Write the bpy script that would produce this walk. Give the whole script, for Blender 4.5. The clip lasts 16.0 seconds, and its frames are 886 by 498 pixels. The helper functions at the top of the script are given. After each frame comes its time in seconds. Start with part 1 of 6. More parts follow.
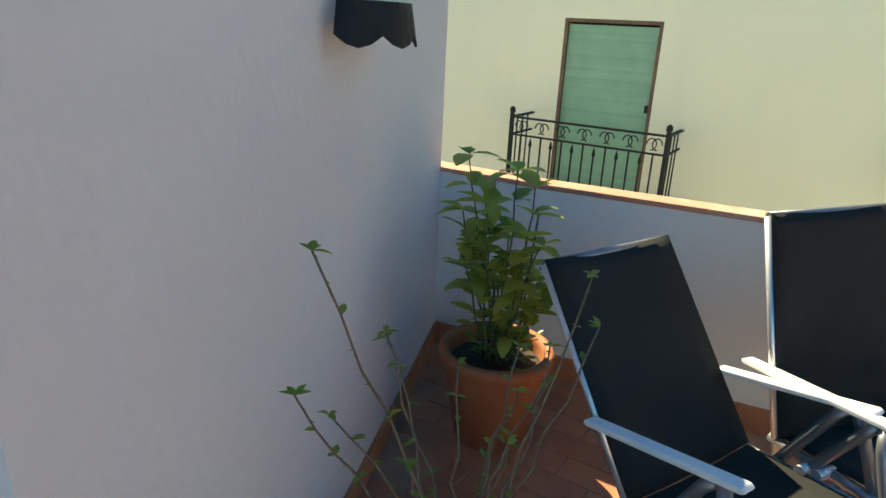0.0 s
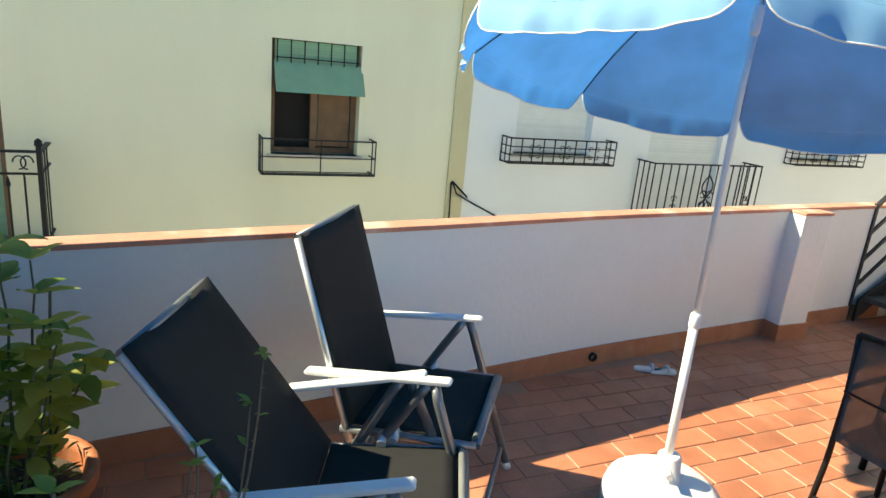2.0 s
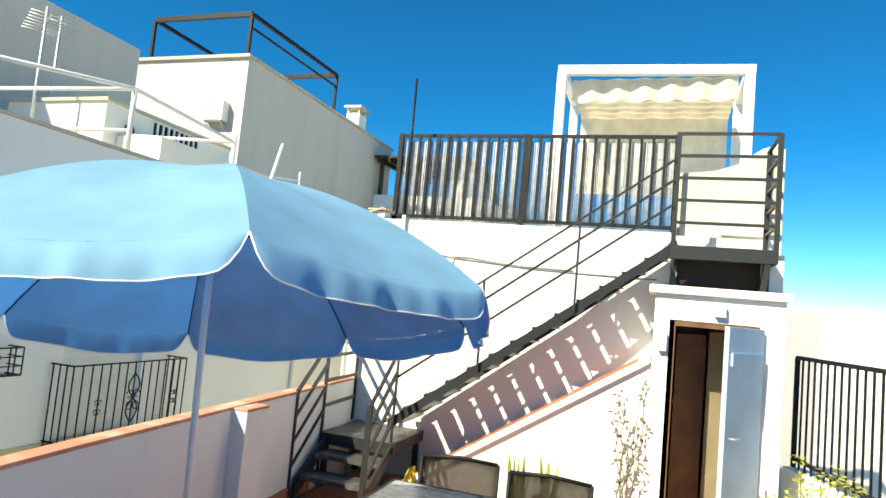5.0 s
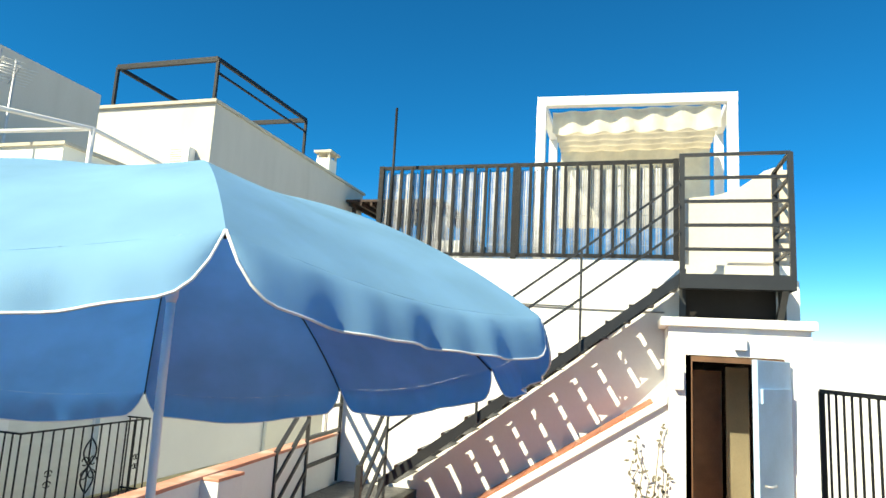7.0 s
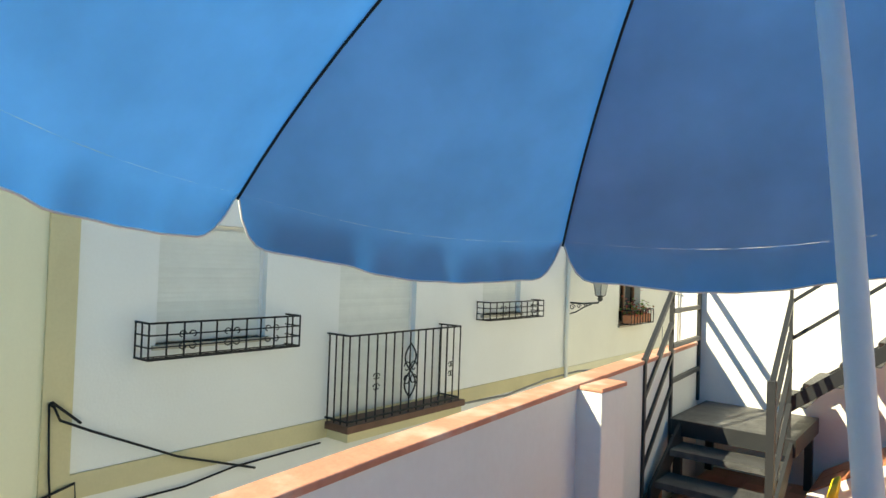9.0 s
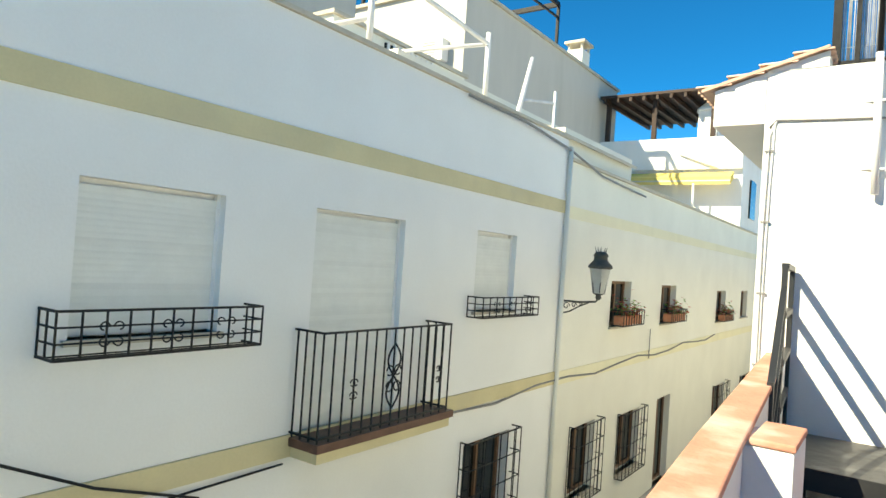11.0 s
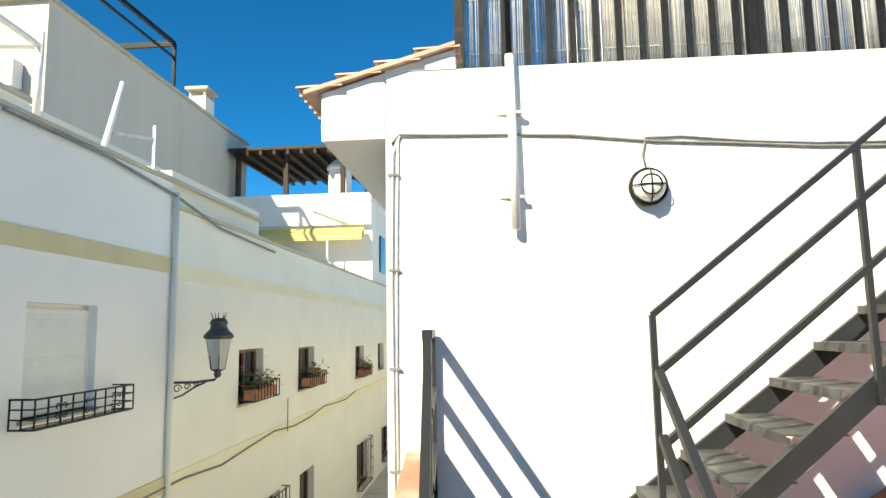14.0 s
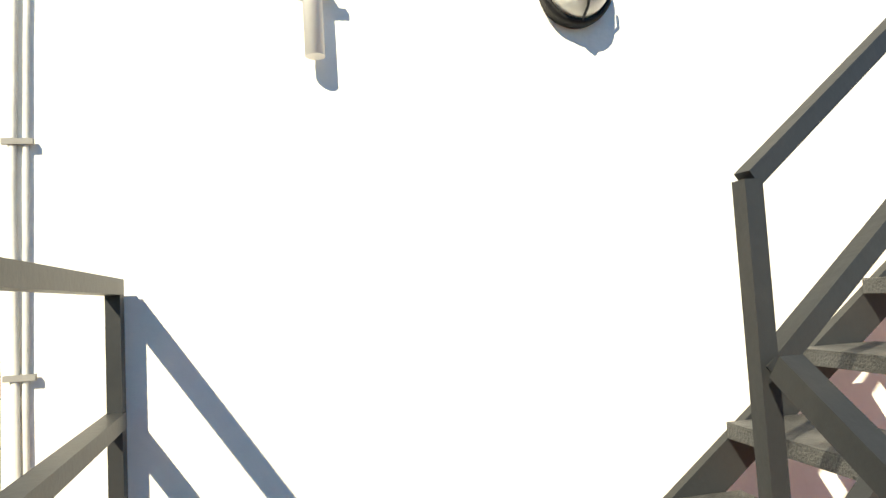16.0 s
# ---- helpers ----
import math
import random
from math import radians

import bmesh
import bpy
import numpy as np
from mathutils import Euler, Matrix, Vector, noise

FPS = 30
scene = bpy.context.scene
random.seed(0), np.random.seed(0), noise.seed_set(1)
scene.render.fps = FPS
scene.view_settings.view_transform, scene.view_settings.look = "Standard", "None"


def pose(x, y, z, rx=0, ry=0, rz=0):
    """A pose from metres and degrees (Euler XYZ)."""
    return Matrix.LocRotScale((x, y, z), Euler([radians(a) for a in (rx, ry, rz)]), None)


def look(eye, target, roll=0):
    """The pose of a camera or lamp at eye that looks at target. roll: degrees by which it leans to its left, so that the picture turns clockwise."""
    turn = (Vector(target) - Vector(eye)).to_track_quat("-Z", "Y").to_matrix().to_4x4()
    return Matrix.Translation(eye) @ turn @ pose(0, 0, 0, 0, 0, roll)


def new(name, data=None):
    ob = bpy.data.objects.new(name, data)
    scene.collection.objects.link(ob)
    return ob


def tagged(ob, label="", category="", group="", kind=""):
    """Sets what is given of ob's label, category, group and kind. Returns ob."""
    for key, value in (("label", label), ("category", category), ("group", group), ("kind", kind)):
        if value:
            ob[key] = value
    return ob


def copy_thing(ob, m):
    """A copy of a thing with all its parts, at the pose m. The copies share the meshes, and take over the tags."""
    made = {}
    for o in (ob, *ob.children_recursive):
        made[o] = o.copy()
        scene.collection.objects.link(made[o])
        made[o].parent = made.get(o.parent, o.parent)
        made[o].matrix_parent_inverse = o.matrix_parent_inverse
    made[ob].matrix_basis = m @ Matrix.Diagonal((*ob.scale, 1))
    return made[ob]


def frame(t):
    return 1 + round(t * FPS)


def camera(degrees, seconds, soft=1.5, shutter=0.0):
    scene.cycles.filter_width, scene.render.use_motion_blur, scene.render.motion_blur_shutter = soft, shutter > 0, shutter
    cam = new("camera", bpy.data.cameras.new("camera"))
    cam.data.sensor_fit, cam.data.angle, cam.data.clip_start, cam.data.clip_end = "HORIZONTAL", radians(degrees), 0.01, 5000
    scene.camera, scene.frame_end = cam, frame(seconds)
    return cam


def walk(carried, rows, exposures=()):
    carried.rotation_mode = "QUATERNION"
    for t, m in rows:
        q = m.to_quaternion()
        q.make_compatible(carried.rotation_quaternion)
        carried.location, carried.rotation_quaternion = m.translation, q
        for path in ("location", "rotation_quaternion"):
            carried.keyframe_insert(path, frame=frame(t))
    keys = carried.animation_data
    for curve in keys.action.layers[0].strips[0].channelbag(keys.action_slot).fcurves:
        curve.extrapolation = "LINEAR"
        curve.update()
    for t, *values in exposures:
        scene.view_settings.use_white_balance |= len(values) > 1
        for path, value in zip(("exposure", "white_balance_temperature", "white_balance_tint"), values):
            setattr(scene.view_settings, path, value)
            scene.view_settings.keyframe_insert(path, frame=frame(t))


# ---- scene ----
EXPO, KELVIN = 1.05, 8000
cam = camera(69, 16.0, soft=1.5, shutter=0.0)
ROWS = [
    (0, look((3.118, 0.976, 1.561), (1.522, -0.027, 0.895), 2.75)),
    (0.5, look((2.998, 0.791, 1.502), (1.227, 0.150, 0.831), 3.77)),
    (1, look((2.958, 0.594, 1.547), (1.079, 0.620, 0.864), 5.81)),
    (1.5, look((2.996, 0.447, 1.606), (1.179, 0.986, 0.969), 5.57)),
    (2, look((3.037, 0.384, 1.642), (1.284, 1.172, 1.090), 5.35)),
    (2.5, look((2.893, 0.410, 1.636), (1.288, 1.496, 1.144), 5.65)),
    (3, look((2.803, 0.346, 1.644), (1.406, 1.727, 1.269), 5.44)),
    (3.5, look((2.768, 0.280, 1.650), (1.555, 1.854, 1.423), 4.08)),
    (4, look((2.800, 0.283, 1.678), (1.713, 1.959, 1.574), 4.64)),
    (4.5, look((2.781, 0.250, 1.719), (1.959, 2.071, 1.804), 7.85)),
    (4.7, look((2.804, 0.278, 1.771), (2.111, 2.150, 1.906), 6.82)),
    (6.8, look((2.549, 0.666, 1.752), (2.014, 2.573, 2.030), 2.93)),
    (7, look((2.482, 0.766, 1.738), (1.930, 2.662, 2.051), 3.19)),
    (7.5, look((2.193, 0.849, 1.661), (1.429, 2.691, 1.814), -0.34)),
    (8, look((1.931, 1.109, 1.591), (0.753, 2.718, 1.735), 0.53)),
    (8.5, look((1.657, 1.358, 1.529), (0.321, 2.843, 1.632), 1.15)),
    (9, look((1.337, 1.603, 1.440), (0.087, 3.163, 1.482), 2.00)),
    (9.2, look((1.179, 1.646, 1.450), (-0.054, 3.220, 1.487), 1.69)),
    (11.3, look((0.160, 2.549, 1.298), (-0.979, 4.192, 1.344), 4.01)),
    (11.5, look((0.111, 2.636, 1.289), (-0.984, 4.306, 1.404), 2.35)),
    (12, look((0.092, 2.800, 1.328), (-0.821, 4.568, 1.527), 0.75)),
    (12.5, look((0.061, 3.090, 1.364), (-0.505, 4.977, 1.707), -1.40)),
    (13, look((0.046, 3.267, 1.447), (-0.327, 5.191, 1.849), -2.20)),
    (13.5, look((0.017, 3.596, 1.459), (-0.164, 5.548, 1.857), -3.05)),
    (14, look((0.020, 3.947, 1.427), (-0.131, 5.926, 1.673), -1.03)),
    (14.5, look((0.105, 4.334, 1.400), (0.100, 6.326, 1.583), -1.46)),
    (15, look((0.138, 4.692, 1.386), (0.032, 6.686, 1.508), 0.98)),
    (15.5, look((0.114, 5.126, 1.373), (0.173, 7.121, 1.498), 0.52)),
    (16, look((0.101, 5.529, 1.365), (0.516, 7.481, 1.502), -3.13)),
]
walk(cam, ROWS, [(t, EXPO + e, KELVIN + k, w) for t, e, k, w in ((0, 0.50, 2500, -3), (0.5, 0.84, 2200, -3), (1, 0.62, 1700, -2), (1.5, 0.66, 1500, -2), (2, 0.36, 1100, -2), (2.5, 0.27, 1000, -4), (4, 0.12, 900, -2), (7, 0.04, 600, -2), (8, 0.04, 1900, -2), (9, 0.12, 1200, -4), (11.5, 0.22, 900, -1), (14, 0.02, 800, 0), (16, 0.0, 1000, 1))])

# ---- world and sun ----
SUN_DIR = Vector((0.60, 1.0, -1.0)).normalized()
world = bpy.data.worlds.new("sky")
scene.world = world
world.use_nodes = True
wn = world.node_tree
sky = wn.nodes.new("ShaderNodeTexSky")
sky.sky_type = "NISHITA"
sky.sun_disc = False
sky.sun_elevation = math.asin(-SUN_DIR.z)
sky.sun_rotation = math.atan2(-SUN_DIR.x, -SUN_DIR.y)
sky.altitude = 3000
sky.air_density, sky.dust_density, sky.ozone_density = 0.8, 0.0, 4.0
hue = wn.nodes.new("ShaderNodeHueSaturation")
hue.inputs["Saturation"].default_value, hue.inputs["Value"].default_value = 1.35, 1.0
wn.links.new(sky.outputs[0], hue.inputs["Color"])
wn.links.new(hue.outputs[0], wn.nodes["Background"].inputs[0])
wn.nodes["Background"].inputs[1].default_value = 0.125
sun = new("sun", bpy.data.lights.new("sun", "SUN"))
sun.data.energy, sun.data.angle, sun.data.color = 4.6, radians(0.53), (1.0, 0.96, 0.90)
sun.rotation_mode = "QUATERNION"
sun.rotation_quaternion = SUN_DIR.to_track_quat("-Z", "Y")


# ---- materials ----
def mat(name, color, rough=0.8, var=0.08, scale=3.0, fine=60.0, bump=0.15, metal=0.0, spec=0.4, stain=None, stain_amt=0.0,
        stain_scale=1.2, per_piece=0.0, island=False, streak=False):
    m = bpy.data.materials.new(name)
    m.use_nodes = True
    nt = m.node_tree
    n, l = nt.nodes, nt.links
    b = n["Principled BSDF"]
    b.inputs["Roughness"].default_value, b.inputs["Metallic"].default_value = rough, metal
    b.inputs["Specular IOR Level"].default_value = spec
    co = n.new("ShaderNodeTexCoord")
    geo = n.new("ShaderNodeNewGeometry")
    big = n.new("ShaderNodeTexNoise")
    big.inputs["Scale"].default_value, big.inputs["Detail"].default_value = scale, 5
    small = n.new("ShaderNodeTexNoise")
    small.inputs["Scale"].default_value, small.inputs["Detail"].default_value = fine, 4
    src = geo.outputs["Position"]
    if streak:
        mp = n.new("ShaderNodeMapping")
        mp.inputs["Scale"].default_value = (1.0, 1.0, 0.22)
        l.new(src, mp.inputs[0])
        src2 = mp.outputs[0]
    else:
        src2 = src
    l.new(src2, big.inputs["Vector"])
    l.new(src, small.inputs["Vector"])
    add = n.new("ShaderNodeMath")
    add.operation = "MULTIPLY_ADD"
    l.new(big.outputs["Fac"], add.inputs[0])
    add.inputs[1].default_value = 1.6
    hs = n.new("ShaderNodeMath")
    hs.operation = "MULTIPLY"
    l.new(small.outputs["Fac"], hs.inputs[0])
    hs.inputs[1].default_value = 0.6
    l.new(hs.outputs[0], add.inputs[2])
    rng = n.new("ShaderNodeMapRange")
    rng.inputs["From Min"].default_value, rng.inputs["From Max"].default_value = 0.7, 1.5
    rng.inputs["To Min"].default_value, rng.inputs["To Max"].default_value = 1 - var, 1 + var
    l.new(add.outputs[0], rng.inputs["Value"])
    val = rng.outputs[0]
    if per_piece:
        pr = n.new("ShaderNodeMapRange")
        if island:
            l.new(geo.outputs["Random Per Island"], pr.inputs["Value"])
        else:
            oi = n.new("ShaderNodeObjectInfo")
            l.new(oi.outputs["Random"], pr.inputs["Value"])
        pr.inputs["To Min"].default_value, pr.inputs["To Max"].default_value = 1 - per_piece, 1 + per_piece
        mu = n.new("ShaderNodeMath")
        mu.operation = "MULTIPLY"
        l.new(val, mu.inputs[0])
        l.new(pr.outputs[0], mu.inputs[1])
        val = mu.outputs[0]
    vm = n.new("ShaderNodeVectorMath")
    vm.operation = "SCALE"
    vm.inputs[0].default_value = color
    l.new(val, vm.inputs["Scale"])
    col = vm.outputs[0]
    if stain:
        sn = n.new("ShaderNodeTexNoise")
        sn.inputs["Scale"].default_value, sn.inputs["Detail"].default_value = stain_scale, 6
        l.new(src2, sn.inputs["Vector"])
        sr = n.new("ShaderNodeMapRange")
        sr.inputs["From Min"].default_value, sr.inputs["From Max"].default_value = 0.52, 0.72
        sr.inputs["To Max"].default_value = stain_amt
        l.new(sn.outputs["Fac"], sr.inputs["Value"])
        mx = n.new("ShaderNodeMix")
        mx.data_type = "RGBA"
        l.new(sr.outputs[0], mx.inputs["Factor"])
        l.new(col, mx.inputs[6])
        mx.inputs[7].default_value = (*stain, 1)
        col = mx.outputs[2]
    l.new(col, b.inputs["Base Color"])
    if bump:
        bp = n.new("ShaderNodeBump")
        bp.inputs["Strength"].default_value, bp.inputs["Distance"].default_value = bump, 0.01
        l.new(add.outputs[0], bp.inputs["Height"])
        l.new(bp.outputs[0], b.inputs["Normal"])
    return m


def cloth(name, color, through_col, amount):
    m = bpy.data.materials.new(name)
    m.use_nodes = True
    n, l = m.node_tree.nodes, m.node_tree.links
    b = n["Principled BSDF"]
    b.inputs["Base Color"].default_value = (*color, 1)
    b.inputs["Roughness"].default_value = 0.75
    b.inputs["Specular IOR Level"].default_value = 0.25
    tr = n.new("ShaderNodeBsdfTranslucent")
    tr.inputs["Color"].default_value = (*through_col, 1)
    geo = n.new("ShaderNodeNewGeometry")
    ns = n.new("ShaderNodeTexNoise")
    ns.inputs["Scale"].default_value, ns.inputs["Detail"].default_value = 5.0, 4
    l.new(geo.outputs["Position"], ns.inputs["Vector"])
    wv = n.new("ShaderNodeTexNoise")
    wv.inputs["Scale"].default_value = 700
    l.new(geo.outputs["Position"], wv.inputs["Vector"])
    ad = n.new("ShaderNodeMath")
    l.new(ns.outputs["Fac"], ad.inputs[0])
    l.new(wv.outputs["Fac"], ad.inputs[1])
    bp = n.new("ShaderNodeBump")
    bp.inputs["Strength"].default_value, bp.inputs["Distance"].default_value = 0.18, 0.012
    for node, name_, c in ((b, "Base Color", color), (tr, "Color", through_col)):
        rg = n.new("ShaderNodeMapRange")
        rg.inputs["From Min"].default_value, rg.inputs["From Max"].default_value = 0.3, 0.7
        rg.inputs["To Min"].default_value, rg.inputs["To Max"].default_value = 0.88, 1.12
        l.new(ns.outputs["Fac"], rg.inputs["Value"])
        sc = n.new("ShaderNodeVectorMath")
        sc.operation = "SCALE"
        sc.inputs[0].default_value = c
        l.new(rg.outputs[0], sc.inputs["Scale"])
        l.new(sc.outputs[0], node.inputs[name_])
    l.new(ad.outputs[0], bp.inputs["Height"])
    l.new(bp.outputs[0], b.inputs["Normal"])
    mix = n.new("ShaderNodeMixShader")
    mix.inputs[0].default_value = amount
    l.new(b.outputs[0], mix.inputs[1])
    l.new(tr.outputs[0], mix.inputs[2])
    l.new(mix.outputs[0], n["Material Output"].inputs[0])
    return m


def glassy(name, color, rough=0.05):
    m = bpy.data.materials.new(name)
    m.use_nodes = True
    b = m.node_tree.nodes["Principled BSDF"]
    b.inputs["Base Color"].default_value = (*color, 1)
    b.inputs["Roughness"].default_value = rough
    b.inputs["Specular IOR Level"].default_value = 0.6
    return m


PLASTER_WHITE = mat("white_plaster", (0.80, 0.80, 0.78), 0.9, 0.04, 1.5, 35, 0.35, stain=(0.62, 0.60, 0.55), stain_amt=0.25, streak=True)
PLASTER_LIME = mat("limewash_plaster", (0.77, 0.81, 0.795), 0.9, 0.05, 1.2, 30, 0.35, stain=(0.62, 0.61, 0.60), stain_amt=0.3)
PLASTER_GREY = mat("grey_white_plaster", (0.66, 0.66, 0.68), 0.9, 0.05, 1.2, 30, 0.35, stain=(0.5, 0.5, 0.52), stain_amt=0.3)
PLASTER_YELLOW = mat("pale_yellow_plaster", (0.80, 0.76, 0.56), 0.9, 0.04, 1.0, 40, 0.3, stain=(0.66, 0.63, 0.47), stain_amt=0.35, streak=True)
PLASTER_CREAM = mat("cream_plaster", (0.80, 0.79, 0.71), 0.9, 0.04, 1.0, 40, 0.3, stain=(0.70, 0.68, 0.60), stain_amt=0.28, stain_scale=0.8)
PLASTER_PALE = mat("pale_white_plaster", (0.80, 0.81, 0.80), 0.9, 0.04, 0.9, 40, 0.3, stain=(0.70, 0.71, 0.69), stain_amt=0.2, stain_scale=0.7)
OCHRE = mat("ochre_paint", (0.62, 0.55, 0.34), 0.9, 0.07, 2.0, 40, 0.3, stain=(0.5, 0.46, 0.33), stain_amt=0.4)
BEIGE_WALL = mat("beige_render", (0.58, 0.55, 0.50), 0.9, 0.08, 1.2, 30, 0.3, stain=(0.42, 0.4, 0.35), stain_amt=0.5, streak=True)
SAND_WALL = mat("sand_render", (0.66, 0.57, 0.45), 0.9, 0.08, 1.2, 30, 0.3, stain=(0.48, 0.40, 0.30), stain_amt=0.5)
BROWN_TILE = mat("brown_tile", (0.13, 0.065, 0.045), 0.6, 0.2, 8, 70, 0.2)
COPING = mat("salmon_coping", (0.56, 0.26, 0.18), 0.85, 0.2, 4, 50, 0.5, stain=(0.60, 0.50, 0.43), stain_amt=0.85, stain_scale=4)
TERRACOTTA = mat("terracotta", (0.42, 0.17, 0.09), 0.75, 0.15, 6, 70, 0.3, stain=(0.5, 0.3, 0.2), stain_amt=0.4, stain_scale=7)
POT_CLAY = mat("clay_pot", (0.40, 0.13, 0.055), 0.7, 0.12, 8, 70, 0.25, stain=(0.55, 0.36, 0.26), stain_amt=0.3, stain_scale=6)
TILE = mat("floor_tile", (0.42, 0.155, 0.085), 0.42, 0.2, 5, 80, 0.12, stain=(0.52, 0.30, 0.21), stain_amt=0.45, stain_scale=3, per_piece=0.16)
TILE_REST = mat("floor_tile_rest", (0.44, 0.17, 0.095), 0.45, 0.12, 7, 80, 0.12, stain=(0.5, 0.3, 0.2), stain_amt=0.35, stain_scale=4, per_piece=0.16, island=True)
GROUT = mat("grout", (0.38, 0.215, 0.145), 0.95, 0.15, 9, 90, 0.3)
IRON = mat("black_iron", (0.010, 0.0105, 0.012), 0.5, 0.25, 20, 150, 0.3, spec=0.25)
STEEL = mat("dark_steel", (0.022, 0.0245, 0.028), 0.45, 0.12, 8, 80, 0.08, stain=(0.05, 0.048, 0.046), stain_amt=0.25, stain_scale=9)
TREAD = mat("chequer_plate", (0.085, 0.088, 0.092), 0.5, 0.25, 14, 180, 0.8, metal=0.4, stain=(0.24, 0.24, 0.235), stain_amt=0.5, stain_scale=8)
ALU = mat("aluminium", (0.72, 0.73, 0.74), 0.35, 0.06, 20, 200, 0.05, metal=0.8)
ALU_GREY = mat("grey_aluminium", (0.24, 0.255, 0.28), 0.42, 0.08, 20, 200, 0.05, metal=0.7)
SLING = mat("black_sling", (0.010, 0.0105, 0.011), 0.8, 0.2, 10, 400, 0.4)
SLING_GREY = mat("grey_sling", (0.16, 0.17, 0.17), 0.7, 0.15, 10, 400, 0.4)
WHITE_PLASTIC = mat("white_plastic", (0.80, 0.80, 0.78), 0.4, 0.04, 6, 60, 0.08, stain=(0.6, 0.58, 0.52), stain_amt=0.25)
WHITE_PAINT = mat("white_paint", (0.80, 0.80, 0.79), 0.5, 0.04, 6, 60, 0.1)
GALV = mat("galvanised_steel", (0.55, 0.56, 0.57), 0.45, 0.12, 14, 120, 0.15, metal=0.6)
GREEN_SLAT = mat("green_blind", (0.22, 0.40, 0.27), 0.6, 0.1, 5, 60, 0.2, per_piece=0.06)
CREAM_SLAT = mat("cream_blind", (0.69, 0.71, 0.68), 0.6, 0.05, 5, 60, 0.15, per_piece=0.03)
WOOD_BROWN = mat("brown_wood", (0.16, 0.085, 0.045), 0.6, 0.3, 6, 90, 0.3)
WOOD_DARK = mat("dark_beam", (0.042, 0.023, 0.016), 0.6, 0.3, 6, 90, 0.3)
CANE = mat("split_cane", (0.42, 0.43, 0.46), 0.8, 0.25, 12, 120, 0.4, per_piece=0.3, island=True)
ROOF_TILE = mat("roof_tile", (0.60, 0.40, 0.31), 0.85, 0.2, 6, 60, 0.4, stain=(0.6, 0.5, 0.4), stain_amt=0.5, stain_scale=6, per_piece=0.15)
STONE = mat("stone_sill", (0.5, 0.46, 0.38), 0.85, 0.1, 8, 60, 0.3)
ASPHALT = mat("street_paving", (0.44, 0.42, 0.39), 0.9, 0.12, 4, 60, 0.3, stain=(0.26, 0.25, 0.23), stain_amt=0.5)
EARTH = mat("dry_earth", (0.30, 0.26, 0.20), 0.95, 0.25, 0.05, 1.5, 0.3, stain=(0.11, 0.13, 0.07), stain_amt=0.9, stain_scale=0.12)
SOIL = mat("soil", (0.055, 0.040, 0.030), 0.95, 0.3, 20, 120, 0.8)
LEAF = mat("green_leaf", (0.15, 0.25, 0.05), 0.45, 0.25, 12, 90, 0.15, per_piece=0.35, island=True)
LEAF_YELLOW = mat("yellow_green_leaf", (0.42, 0.45, 0.11), 0.5, 0.25, 12, 90, 0.15, per_piece=0.3, island=True)


def let_light_through(m, color, amount):
    """Thin leaves pass part of the light that falls on them."""
    n, l = m.node_tree.nodes, m.node_tree.links
    tr = n.new("ShaderNodeBsdfTranslucent")
    tr.inputs["Color"].default_value = (*color, 1)
    mix = n.new("ShaderNodeMixShader")
    mix.inputs[0].default_value = amount
    l.new(n["Principled BSDF"].outputs[0], mix.inputs[1])
    l.new(tr.outputs[0], mix.inputs[2])
    l.new(mix.outputs[0], n["Material Output"].inputs[0])


let_light_through(LEAF, (0.35, 0.55, 0.06), 0.35)
let_light_through(LEAF_YELLOW, (0.62, 0.70, 0.10), 0.42)
STEM = mat("plant_stem", (0.16, 0.13, 0.06), 0.7, 0.25, 30, 150, 0.3)
VINE_DRY = mat("dry_vine", (0.17, 0.155, 0.12), 0.8, 0.25, 30, 150, 0.3)
STEM_RED = mat("rose_stem", (0.15, 0.11, 0.075), 0.65, 0.25, 30, 150, 0.3)
LAMP_IRON = mat("weathered_iron", (0.055, 0.06, 0.055), 0.55, 0.25, 20, 120, 0.3)
DARK_GLASS = glassy("dark_glass", (0.012, 0.012, 0.012), 0.06)
TABLE_GLASS = mat("patterned_glass", (0.30, 0.31, 0.31), 0.10, 0.4, 18, 45, 0.7, spec=1.0)
LAMP_GLASS = mat("frosted_glass", (0.78, 0.79, 0.75), 0.25, 0.06, 10, 80, 0.1, spec=0.6)
CANOPY = cloth("blue_canopy", (0.25, 0.51, 0.74), (0.006, 0.20, 0.66), 0.37)
WEAVE = mat("open_weave", (0.10, 0.085, 0.075), 0.6, 0.3, 15, 300, 0.6)
wv_n, wv_l = WEAVE.node_tree.nodes, WEAVE.node_tree.links
wv_tex = wv_n.new("ShaderNodeTexNoise")
wv_tex.inputs["Scale"].default_value, wv_tex.inputs["Detail"].default_value = 620, 1
wv_pos = wv_n.new("ShaderNodeNewGeometry")
wv_l.new(wv_pos.outputs["Position"], wv_tex.inputs["Vector"])
wv_hole = wv_n.new("ShaderNodeMapRange")
wv_hole.inputs["From Min"].default_value, wv_hole.inputs["From Max"].default_value = 0.50, 0.60
wv_hole.inputs["To Min"].default_value, wv_hole.inputs["To Max"].default_value = 1.0, 0.80
wv_l.new(wv_tex.outputs["Fac"], wv_hole.inputs["Value"])
wv_l.new(wv_hole.outputs[0], wv_n["Principled BSDF"].inputs["Alpha"])
AWNING_CREAM = cloth("cream_awning", (0.78, 0.74, 0.64), (0.75, 0.66, 0.48), 0.35)
YELLOW_CLOTH = mat("yellow_awning", (0.74, 0.58, 0.17), 0.8, 0.1, 6, 80, 0.2)
